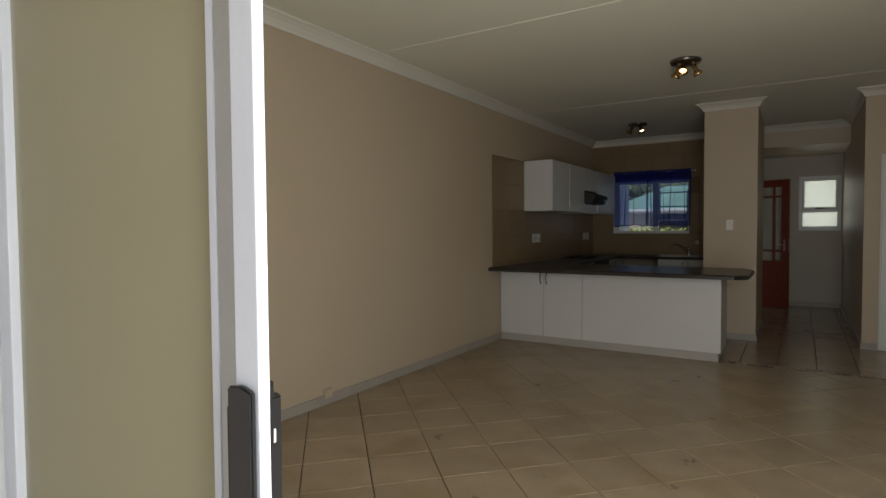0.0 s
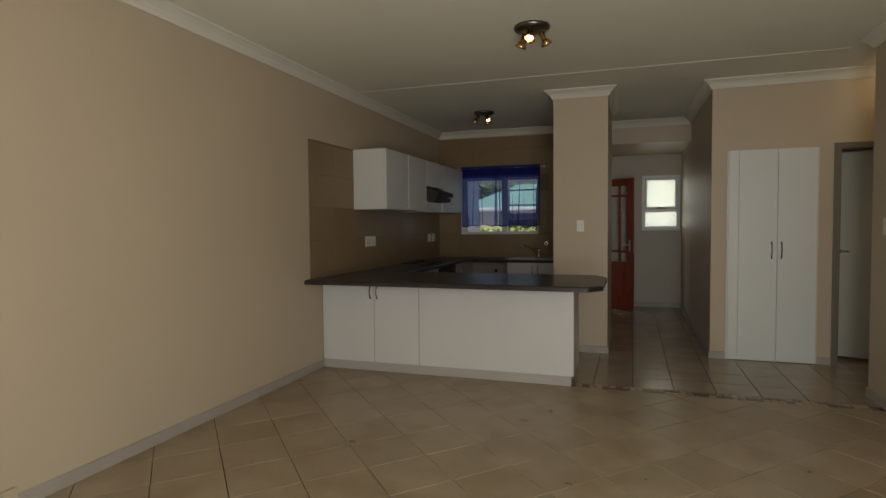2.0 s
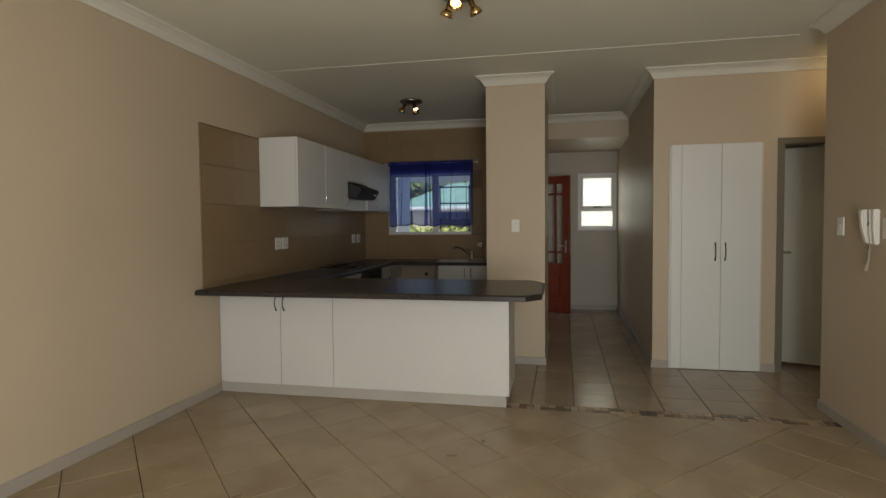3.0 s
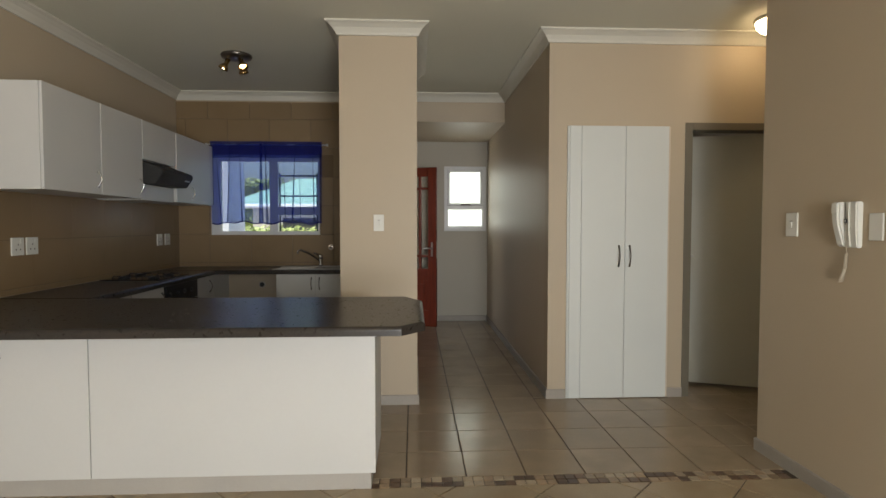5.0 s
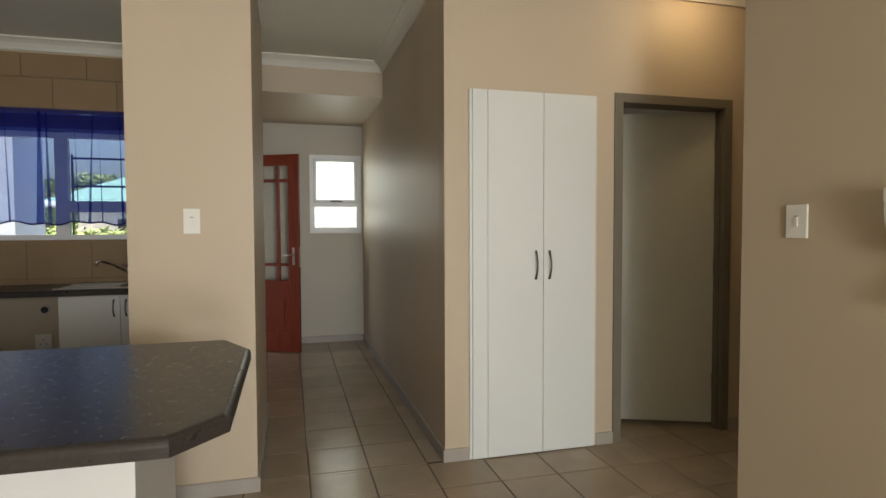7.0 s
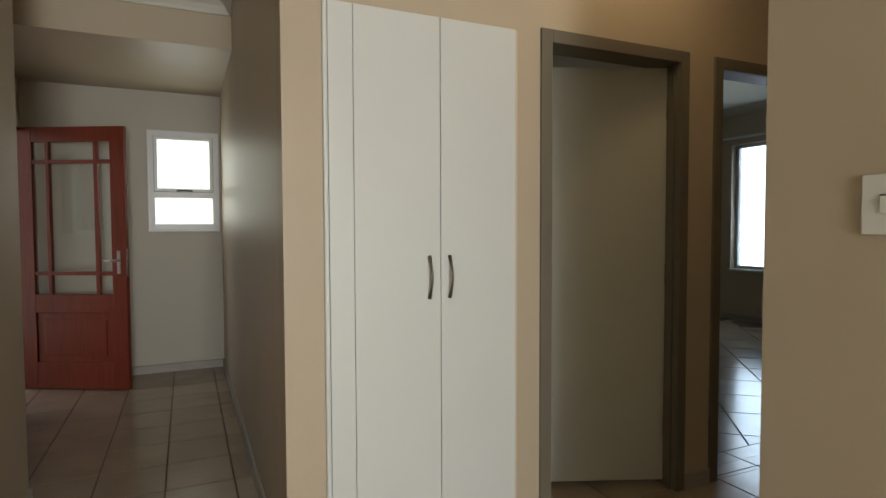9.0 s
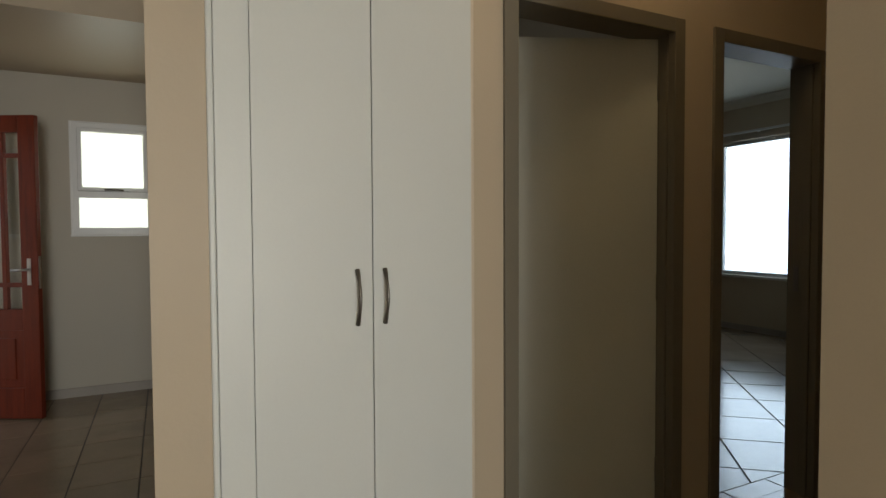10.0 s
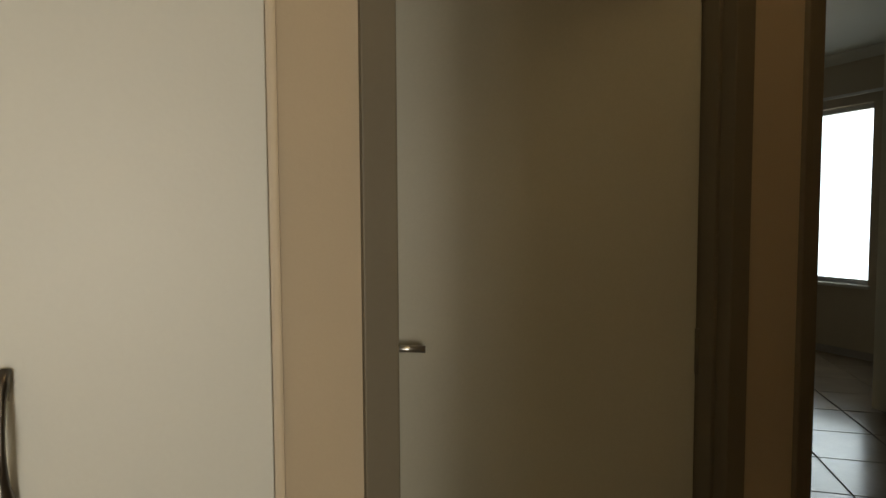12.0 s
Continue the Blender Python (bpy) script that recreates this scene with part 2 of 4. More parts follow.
def sweep(profile, path, closed=False):
    """Carries a profile of (distance from wall, height) along a level path with the room on its left."""
    bm = bmesh.new()
    pts = [Vector((*p, 0)) for p in path]
    n = len(pts)
    rings = []
    for i, p in enumerate(pts):
        a = (p - pts[i - 1]).normalized() if (closed or i) else (pts[1] - p).normalized()
        b = (pts[(i + 1) % n] - p).normalized() if (closed or i < n - 1) else a
        na, nb = Vector((-a.y, a.x, 0)), Vector((-b.y, b.x, 0))
        mit = (na + nb) / (1 + na.dot(nb))
        rings.append([bm.verts.new(p + mit * d + Vector((0, 0, h))) for d, h in profile])
    m = len(profile)
    for i in range(n if closed else n - 1):
        a, b = rings[i], rings[(i + 1) % n]
        for k in range(m):
            bm.faces.new((a[k], b[k], b[(k + 1) % m], a[(k + 1) % m]))
    if not closed:
        bm.faces.new(rings[0][::-1])
        bm.faces.new(rings[-1])
    return bm


def mesh_of(name, bm, mat):
    bmesh.ops.recalc_face_normals(bm, faces=bm.faces)
    data = bpy.data.meshes.new(name)
    bm.to_mesh(data)
    bm.free()
    data.materials.append(mat)
    return data


def part(name, bm, mat, parent=None, label=""):
    ob = new(name, mesh_of(name, bm, mat))
    ob.parent = parent
    return tagged(ob, label)


def structure(name, bm, mat, label, category="wall"):
    return tagged(part(name, bm, mat), label, category, kind="structure")


def thing(name, at, label, category, group=""):
    ob = new(name)
    ob.location = at
    ob.empty_display_size = 0.1
    return tagged(ob, label, category, group)


# ---- the plan: metres ----
XW, XE = -2.64, 1.96          # lounge side walls
YP = 6.955                     # passage side wall
YF, YC = 1.13, 8.0             # front wall inside, cupboard wall
YB = 10.12                     # kitchen back wall
YH = 11.58                     # hall end wall
XH = 0.955                      # hall side wall
CX0, CX1, CY0, CY1 = -0.597, -0.037, 7.915, 9.15   # column wall
TOP = 2.775
TB = 2.87                      # bedroom ceiling
XP = 3.78                      # passage end wall
XB = 7.5                       # bedroom window wall
YN = 12.3                      # bedroom far wall
T = 0.12

# ---- structure ----
structure("wall_west", box(XW - 0.2, XW, 0.85, YB + 0.2, 0, TOP), WALL, "beige painted plaster wall of the lounge")
structure("wall_south", boxes((XW, -1.32, 0.93, YF, 0, TOP), (1.62, XE, 0.93, YF, 0, TOP), (-1.32, 1.62, 0.93, YF, 2.12, TOP)), WALL, "beige front wall with wide sliding door opening")
structure("wall_east", boxes((XE, XE + T, 0.83, YP, 0, TOP), (XE + T, XP + T, YP - T, YP, 0, TOP)), WALL, "beige painted wall turning into the passage")
structure("wall_passage_end", box(XP, XP + T, YP, YC, 0, TOP), WALL, "dark beige end wall of the short passage")
D1 = (2.003, 2.838)
D2 = (3.009, 3.775)
DT = 2.104
structure("wall_north", boxes((XH, 1.113, YC, YC + T, 0, TOP), (1.113, 1.868, YC, YC + T, 2.07, TOP), (1.868, D1[0] + 0.02, YC, YC + T, 0, TOP),
    (D1[0] + 0.02, D1[1] - 0.02, YC, YC + T, DT - 0.02, TOP), (D1[1] - 0.02, D2[0] + 0.02, YC, YC + T, 0, TOP), (D2[0] + 0.02, D2[1] - 0.02, YC, YC + T, DT - 0.02, TOP),
    (D2[1] - 0.02, XB, YC, YC + T, 0, TOP)), WALL, "beige wall with cupboard recess and two doorways")
structure("wall_hall_side", box(XH, XH + T, YC + T, YH, 0, TOP), HALLPAINT, "beige side wall of the back hall")
HW = (0.36, 0.932, 1.262, 2.132)
structure("wall_hall_end", boxes((CX0, HW[0], YH, YH + 0.2, 0, TOP), (HW[1], 3.0, YH, YH + 0.2, 0, TOP), (HW[0], HW[1], YH, YH + 0.2, 0, HW[2]), (HW[0], HW[1], YH, YH + 0.2, HW[3], TOP)), ENDWALL_COOL, "beige end wall of the back hall round a window")
structure("wall_column", box(CX0, CX1, CY0, CY1, 0, TOP), WALL, "beige pier between kitchen and hall")
structure("wall_hall_west", boxes((CX0, -0.55, CY1, 10.62, 0, TOP), (CX0, -0.55, 10.62, 11.48, 2.09, TOP), (CX0, -0.55, 11.48, YH, 0, TOP)), HALLPAINT, "beige wall with the back door opening")
KW = (-2.29, -1.10, 1.22, 2.10)
structure("wall_kitchen_back", boxes((XW, KW[0], YB, YB + 0.2, 0, TOP), (KW[1], CX0, YB, YB + 0.2, 0, TOP), (KW[0], KW[1], YB, YB + 0.2, 0, KW[2]), (KW[0], KW[1], YB, YB + 0.2, KW[3], TOP)), WALL, "kitchen back wall round a window")
structure("bulkhead", box(-0.55, XH, 10.08, YH, 2.47, TOP - 0.002), HALLPAINT, "beige lowered bulkhead across the back hall")
BW = (10.29, 11.49, 0.69, 2.38)
structure("wall_bedroom_east", boxes((XB, XB + 0.2, YC, BW[0], 0, TB), (XB, XB + 0.2, BW[1], YN, 0, TB), (XB, XB + 0.2, BW[0], BW[1], 0, BW[2]), (XB, XB + 0.2, BW[0], BW[1], BW[3], TB)), HALLPAINT, "bedroom wall with a large window")
structure("wall_bedroom_west", box(3.0, 3.06, YC + T, YN, 0, TB), HALLPAINT, "partition between bathroom and bedroom")
structure("wall_bedroom_north", box(3.0, XB + 0.2, YN, YN + 0.2, 0, TB), HALLPAINT, "beige far wall of the bedroom")
# The opening at 1.7 to 2.3 is made up, to house the fill lamp.
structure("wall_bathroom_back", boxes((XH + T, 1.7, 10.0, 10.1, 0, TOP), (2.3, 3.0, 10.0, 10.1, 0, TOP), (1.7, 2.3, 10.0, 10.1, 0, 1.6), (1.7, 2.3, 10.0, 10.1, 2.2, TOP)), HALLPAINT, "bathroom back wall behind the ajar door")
structure("ceiling", boxes((XW - 0.2, XE + T, 0.83, 6.775, TOP, TOP + 0.12), (XW - 0.2, 3.0, 6.775, YH + 0.2, TOP, TOP + 0.12), (3.0, XB + 0.2, 6.775, YC + T, TOP, TOP + 0.12), (3.0, XB + 0.2, YC + T, YN + 0.2, TB, TB + 0.12), (XW + 0.08, XE - 0.08, 7.225, 7.275, TOP - 0.0035, TOP), (XW + 0.08, XE - 0.08, 4.22, 4.27, TOP - 0.0035, TOP)), CEIL, "white painted ceiling board with flat cover strips", "ceiling")
COVE = [(0, 0), (0.088, 0), (0.088, -0.012), (0.068, -0.022), (0.042, -0.042), (0.022, -0.07), (0.014, -0.088), (0, -0.088)]
COVE = [(d, h + TOP) for d, h in COVE]
ring = [(XE, YF), (XE, YP), (XP, YP), (XP, YC), (XH, YC), (XH, 10.08), (-0.55, 10.08), (-0.55, CY1), (CX1, CY1), (CX1, CY0), (CX0, CY0), (CX0, YB), (XW, YB), (XW, YF)]
structure("cornice", sweep(COVE, ring, True), CORNICE, "white coved plaster cornice", "cornice")
structure("bedroom_cornice", sweep([(d, h + TB - TOP) for d, h in COVE], [(3.06, YC + T), (XB, YC + T), (XB, YN), (3.06, YN)], True), CORNICE, "white coved cornice in the bedroom", "cornice")
SK = [(0, 0), (0.012, 0), (0.012, 0.066), (0.008, 0.072), (0, 0.072)]
for path, lab in (
        ([(XW, 6.545), (XW, YF), (-1.32, YF)], "grey tile skirting along the lounge wall"),
        ([(1.62, YF), (XE, YF), (XE, YP), (XP, YP), (XP, YC - 0.014)], "grey tile skirting along the east wall"),
        ([(D2[0], YC), (D1[1], YC)], "grey tile skirting between the doorways"), ([(D1[0], YC), (1.887, YC)], "grey tile skirting beside the cupboard"),
        ([(1.108, YC), (XH, YC), (XH, YH), (-0.55, YH), (-0.55, 11.49)], "grey tile skirting round the back hall"),
        ([(-0.55, 10.6), (-0.55, CY1), (CX1, CY1), (CX1, CY0), (CX0, CY0), (CX0, CY0 + 0.6)], "grey tile skirting round the pier"),
        ([(XB, 9.44), (XB, YN), (3.06, YN), (3.06, YC + T)], "grey skirting in the bedroom")):
    structure("baseboard", sweep(SK, path), SKIRT, lab, "baseboard")
floor = structure("floor", boxes((XW - 0.2, XE + T, 0.83, 6.775, -0.15, -0.006), (XW - 0.2, 3.0, 6.775, YH + 0.2, -0.15, -0.006), (3.0, XB + 0.2, 6.775, YN + 0.2, -0.15, -0.006)), GROUT, "beige ceramic tiled floor with dark grout", "floor")

# ---- built-in cupboard ----
def bow_handle(parent, x, y, z, mat=PEWTER, length=0.16, out=(0, -1), lab="dark bow handle"):
    """An upright bowed pull at the door face."""
    pts = []
    for k in range(11):
        s = k / 10
        o = 0.004 + 0.028 * math.sin(math.pi * s)
        pts.append((x + out[0] * o, y + out[1] * o, z - length / 2 + length * s))
    rad = [0.0075 if k in (0, 10) else 0.0065 if k in (1, 9) else 0.0048 for k in range(11)]
    return part("handle", tube(pts, 0.005, 8, radii=rad), mat, parent, lab)


cup = thing("built_in_cupboard", (1.5, 8.2, 0), "tall white two-door built-in cupboard, closed", "cupboard")


def kid(name, bm, mat, parent, label="", at=None):
    """A part given in world metres under a thing that stands at its own place."""
    base = parent.matrix_basis.translation if parent.parent is None else parent.parent.matrix_basis.translation
    for v in bm.verts:
        v.co -= base
    return part(name, bm, mat, parent, label)


def kid_handle(parent, x, y, z, **more):
    base = parent.matrix_basis.translation if parent.parent is None else parent.parent.matrix_basis.translation
    return bow_handle(parent, x - base.x, y - base.y, z - base.z, **more)


kid("body", boxes((1.117, 1.135, 8.003, 8.55, 0.0, 2.066), (1.846, 1.864, 8.003, 8.55, 0.0, 2.066), (1.135, 1.846, 8.53, 8.55, 0.0, 2.066), (1.135, 1.846, 8.003, 8.53, 2.048, 2.066), (1.135, 1.846, 8.003, 8.53, 0.0, 0.05)), CUPB, cup)
kid("edge_bead", box(1.094, 1.1105, 7.983, 8.0, 0.004, 2.072, 0.005), CUPB, cup)
kid("edge_bead", box(1.8695, 1.885, 7.985, 8.0, 0.004, 2.072, 0.005), PAINTED, cup, "thin beige painted edge bead")
kid("side_strip", box(1.111, 1.1995, 7.979, 8.0, 0.004, 2.072, 0.002), CUPB, cup)
for a, b, hx in ((1.2005, 1.5355, 1.4885), (1.5385, 1.868, 1.5725)):
    d = kid("door", box(a, b, 7.975, 7.995, 0.006, 2.071, 0.002), CUPB, cup)
    kid_handle(d, hx, 7.975, 1.093)


# ---- inner doors ----
def steel_frame(name, x0, x1, lab):
    f = thing(name, ((x0 + x1) / 2, YC + 0.06, 0), lab, "door frame")
    f["kind"] = "structure"
    w = 0.055
    for a, b in ((x0, x0 + w), (x1 - w, x1)):
        kid("jamb", box(a, b, YC - 0.012, YC + T + 0.012, 0, DT, 0.003), STEELPAINT, f)
        s = 0.012
        c = (b, b + s) if a == x0 else (a - s, a)
        kid("stop", box(c[0], c[1], YC + 0.02, YC + 0.055, 0, DT - w, 0.002), STEELPAINT, f)
    kid("head", box(x0 + w, x1 - w, YC - 0.012, YC + T + 0.012, DT - w, DT, 0.003), STEELPAINT, f)
    return f


steel_frame("door_frame_1", *D1, "taupe enamelled steel door frame")
bed_frame = steel_frame("door_frame_2", *D2, "taupe enamelled steel door frame of the bedroom")
plate_at = bed_frame.location
part("strike_plate", box(D2[1] - 0.0575 - plate_at.x, D2[1] - 0.0555 - plate_at.x, 0.015, 0.04, 0.98, 1.1), PEWTER, bed_frame, "dark worn strike plate")
leaf = thing("door_1", (D1[1] - 0.057, 8.072, 0), "flat grey painted inner door standing ajar", "door")
leaf.rotation_euler = (0, 0, radians(-22))
part("door_leaf", box(-0.72, 0, 0.0, 0.04, 0.028, 2.044, 0.002), DOORPAINT, leaf)
h = part("door_handle", tube([(-0.672, -0.002, 1.075), (-0.672, -0.04, 1.075), (-0.672, -0.046, 1.075), (-0.595, -0.046, 1.073)], 0.0075, 10), STEEL, leaf, "brushed steel lever handle")
part("rose", tube([(-0.672, 0.0, 1.075), (-0.672, -0.006, 1.075)], 0.02, 14), STEELPAINT, h)
for z in (0.25, 1.0, 1.8):
    part("hinge", tube([(0.002, -0.006, z), (0.002, -0.006, z + 0.1)], 0.007, 8), STEELPAINT, leaf)

# ---- red back door, swung into the hall ----
red = thing("door_2", (-0.53, 11.455, 0), "red-stained wooden back door with small panes, open", "door")
red.rotation_euler = (0, 0, radians(-27.5))
W = 0.86
def rb(n, *r, mat=REDWOOD, bevel=0.004, lab=""):
    return part(n, box(*r, bevel), mat, red, lab)
rb("stile", 0, 0.115, -0.02, 0.02, 0.01, 2.07)
rb("stile", W - 0.115, W, -0.02, 0.02, 0.01, 2.07)
rb("rail", 0.115, W - 0.115, -0.02, 0.02, 1.955, 2.07)
rb("rail", 0.115, W - 0.115, -0.02, 0.02, 0.01, 0.22)
rb("rail", 0.115, W - 0.115, -0.02, 0.02, 0.615, 0.76)
rb("panel", 0.117, W - 0.117, -0.008, 0.008, 0.218, 0.617)
rb("panel_field", 0.175, W - 0.175, -0.015, 0.015, 0.275, 0.56, bevel=0.007)
xs, zs = (0.235, W - 0.235), (0.925, 1.80)
for x in xs:
    rb("glazing_bar", x - 0.015, x + 0.015, -0.016, 0.016, 0.758, 1.957, bevel=0.003)
for z in zs:
    for a, b in ((0.113, xs[0] - 0.015), (xs[0] + 0.015, xs[1] - 0.015), (xs[1] + 0.015, W - 0.113)):
        rb("glazing_bar", a, b, -0.015, 0.015, z - 0.015, z + 0.015, bevel=0.003)
xx, zz = (0.117, xs[0], xs[1], W - 0.117), (0.762, zs[0], zs[1], 1.953)
for i in range(3):
    for k in range(3):
        p = rb("pane", xx[i] + 0.004, xx[i + 1] - 0.004, -0.002, 0.002, zz[k] + 0.004, zz[k + 1] - 0.004, mat=PANE, bevel=0)
        p.visible_shadow = False
for s in (-1, 1):
    pl = part("lock_plate", box(W - 0.071, W - 0.045, *sorted((s * 0.02, s * 0.025)), 0.925, 1.105, 0.001), STEEL, red)
    part("lever", tube([(W - 0.058, s * 0.024, 1.03), (W - 0.058, s * 0.06, 1.03), (W - 0.07, s * 0.066, 1.03), (W - 0.15, s * 0.066, 1.028)], 0.008, 8), STEEL, pl)
part("latch_plate", box(W, W + 0.002, -0.011, 0.011, 0.90, 1.12), CHROME, red)
tagged(part("back_door_frame", boxes((CX0 - 0.01, -0.54, 10.622, 10.66, 0, 2.088), (CX0 - 0.01, -0.54, 11.44, 11.478, 0, 2.088), (CX0 - 0.01, -0.54, 10.66, 11.44, 2.045, 2.088)), REDWOOD), "red-stained wooden frame of the back door", "door frame", kind="structure")


# ---- windows ----
def hinge_window(name, lab, x0, x1, z0, z1, y, split, glass):
    w = thing(name, ((x0 + x1) / 2, y, z0), lab, "window")
    w["kind"] = "structure"
    f = 0.045
    kid("window_frame", boxes((x0, x0 + f, y, y + 0.06, z0, z1), (x1 - f, x1, y, y + 0.06, z0, z1), (x0 + f, x1 - f, y, y + 0.06, z0, z0 + f), (x0 + f, x1 - f, y, y + 0.06, z1 - f, z1), (x0 + f, x1 - f, y, y + 0.06, split - f / 2, split + f / 2)), ALU, w)
    e = 0.009
    kid("frame_lip", boxes((x0 - 0.002, x0 + e, y - 0.016, y - 0.0005, z0, z1), (x1 - e, x1 + 0.002, y - 0.016, y - 0.0005, z0, z1), (x0 + e, x1 - e, y - 0.016, y - 0.0005, z0, z0 + e), (x0 + e, x1 - e, y - 0.016, y - 0.0005, z1 - e, z1)), ALU, w)
    s, v = 0.03, 0.004
    a, b, c, d = x0 + f, x1 - f, split + f / 2, z1 - f
    kid("sash", boxes((a + v, a + s, y - 0.014, y + 0.03, c + v, d - v), (b - s, b - v, y - 0.014, y + 0.03, c + v, d - v), (a + s, b - s, y - 0.014, y + 0.03, c + v, c + s), (a + s, b - s, y - 0.014, y + 0.03, d - s, d - v)), ALU, w)
    # Black strips paint the shade in the gap between frame and sash.
    kid("gasket_gap_strip", boxes((a, a + v, y + 0.012, y + 0.05, c, d), (b - v, b, y + 0.012, y + 0.05, c, d), (a + v, b - v, y + 0.012, y + 0.05, c, c + v), (a + v, b - v, y + 0.012, y + 0.05, d - v, d)), BLACK, w, "black strip in place of the dark sash gap")
    g0, h0 = z0 + f, split - f / 2
    kid("glazing_bead", boxes((a, a + 0.007, y - 0.007, y + 0.018, g0, h0), (b - 0.007, b, y - 0.007, y + 0.018, g0, h0), (a + 0.007, b - 0.007, y - 0.007, y + 0.018, g0, g0 + 0.007), (a + 0.007, b - 0.007, y - 0.007, y + 0.018, h0 - 0.007, h0)), ALU, w)
    for r in ((a + s, b - s, c + s, d - s), (a, b, z0 + f, split - f / 2)):
        p = kid("pane", box(r[0], r[1], y + 0.02, y + 0.025, r[2], r[3]), glass, w)
        p.visible_shadow = False
    m = (x0 + x1) / 2
    kid("catch", tube([(m - 0.06, y - 0.03, c + 0.012), (m + 0.02, y - 0.035, c + 0.014), (m + 0.07, y - 0.028, c + 0.01)], 0.008, 8), PEWTER, w, "dark window catch")
    return w


hinge_window("window_1", "white aluminium hall window with frosted glass", *HW, YH - 0.012, 1.575, FROST)
structure("window_sill", box(HW[0] - 0.006, HW[1] + 0.0, YH - 0.032, YH, HW[2] - 0.016, HW[2] - 0.001, 0.004), ALU, "white sill under the hall window", "sill")

kw = thing("window_2", (-1.7, YB + 0.05, KW[2]), "white aluminium kitchen window with burglar bars", "window")
kw["kind"] = "structure"
x0, x1, z0, z1 = KW
f, y = 0.04, YB + 0.03
xm = -1.612
kid("window_frame", boxes((x0, x0 + 0.1, y, y + 0.06, z0, z1), (x1 - 0.025, x1, y, y + 0.06, z0, z1), (x0 + 0.1, x1 - 0.025, y, y + 0.06, z0, z0 + f), (x0 + 0.1, x1 - 0.025, y, y + 0.06, z1 - 0.07, z1), (xm - 0.045, xm + 0.045, y, y + 0.06, z0 + f, z1 - 0.07), (xm + 0.045, x1 - 0.025, y, y + 0.06, 1.44, 1.53)), ALU, kw)
for r in ((x0 + 0.1, xm - 0.045, z0 + f, z1 - 0.07), (xm + 0.045, x1 - 0.025, z0 + f, 1.44), (xm + 0.045, x1 - 0.025, 1.53, z1 - 0.07)):
    p = kid("pane", box(r[0], r[1], y + 0.028, y + 0.032, r[2], r[3]), PANE, kw)
    p.visible_shadow = False
kid("sill", box(x0 - 0.02, x1 + 0.02, YB - 0.02, YB + 0.03, z0 - 0.02, z0, 0.003), WTILE, kw)
for z in (1.655, 1.88):
    kid("bar", tube([(xm + 0.045, y + 0.09, z), (x1 - 0.02, y + 0.09, z)], 0.009, 8), BARS, kw)
for x in (xm + 0.05, x1 - 0.05):
    kid("bar", tube([(x, y + 0.09, z0 + 0.01), (x, y + 0.09, z1 - 0.19)], 0.009, 8), BARS, kw)
kid("bar", tube([(x1 - 0.05, y + 0.09, 1.905), (x1 - 0.005, y + 0.09, 1.905)], 0.009, 8), BARS, kw)

bw = thing("window_3", (7.58, 10.89, 0.69), "large white aluminium bedroom window", "window")
bw["kind"] = "structure"
y0, y1, z0, z1 = BW
x = XB + 0.085
kid("window_frame", boxes((x, x + 0.05, y0, y0 + 0.045, z0, z1), (x, x + 0.05, y1 - 0.045, y1, z0, z1), (x, x + 0.05, y0 + 0.045, y1 - 0.045, z0, z0 + 0.045), (x, x + 0.05, y0 + 0.045, y1 - 0.045, z1 - 0.045, z1)), ALU, bw)
p = kid("pane", box(x + 0.022, x + 0.027, y0 + 0.045, y1 - 0.045, z0 + 0.045, z1 - 0.045), PANE, bw)
p.visible_shadow = False
kid("sill", box(XB - 0.03, x, y0 - 0.02, y1 + 0.02, z0 - 0.03, z0 + 0.001, 0.003), CORNICE, bw)
rail = thing("curtain_rail", (7.45, 10.9, 2.46), "white curtain rail above the bedroom window", "curtain rail")
kid("rail", box(XB - 0.06, XB - 0.035, 9.85, 11.95, 2.455, 2.48, 0.002), ALU, rail)
for yy in (9.95, 10.9, 11.85):
    kid("bracket", box(XB - 0.035, XB, yy - 0.012, yy + 0.012, 2.45, 2.485), ALU, rail)

ward = thing("built_in_wardrobe", (6.6, 8.8, 0), "pale full-height built-in bedroom wardrobe", "wardrobe")
kid("body", box(6.02, XB - 0.005, 8.125, 9.43, 0.07, 2.72, 0.002), CREAM, ward)
kid("plinth", box(6.06, XB - 0.005, 8.125, 9.39, 0.0, 0.07), PLINTH, ward, "recessed grey plinth")
for a, b in ((8.15, 8.765), (8.775, 9.425)):
    d = kid("door", box(6.0, 6.02, a, b, 0.03, 2.715, 0.002), CREAM, ward)
    kid_handle(d, 6.0, b - 0.06 if a < 8.5 else a + 0.06, 1.05, out=(-1, 0))

# ---- front sliding door ----
sd = thing("sliding_door", (-0.8, 1.102, 0), "white aluminium glazed sliding door, slid open", "door")
STILE = material("bluish_white_aluminium", (0.66, 0.69, 0.75), 0.4, vary=0.04, scale=4)
ALU_GREY = material("grey_aluminium", (0.42, 0.42, 0.40), 0.45, vary=0.06, scale=5)
def sp(n, *r, mat=STILE, bevel=0.003, lab="", parent=None):
    return kid(n, box(*r, bevel), mat, parent or sd, lab)
SX0, SX1, SY = -1.28, -0.322, 1.102
sp("stile", SX1 - 0.056, SX1, SY - 0.025, SY - 0.003, 0.03, 2.09)
sp("stile_channel", SX1 - 0.126, SX1 - 0.0565, SY - 0.002, SY + 0.012, 0.1, 2.02, mat=ALU_GREY)
sp("glazing_bead", SX1 - 0.146, SX1 - 0.1265, SY - 0.004, SY + 0.014, 0.1, 2.02)
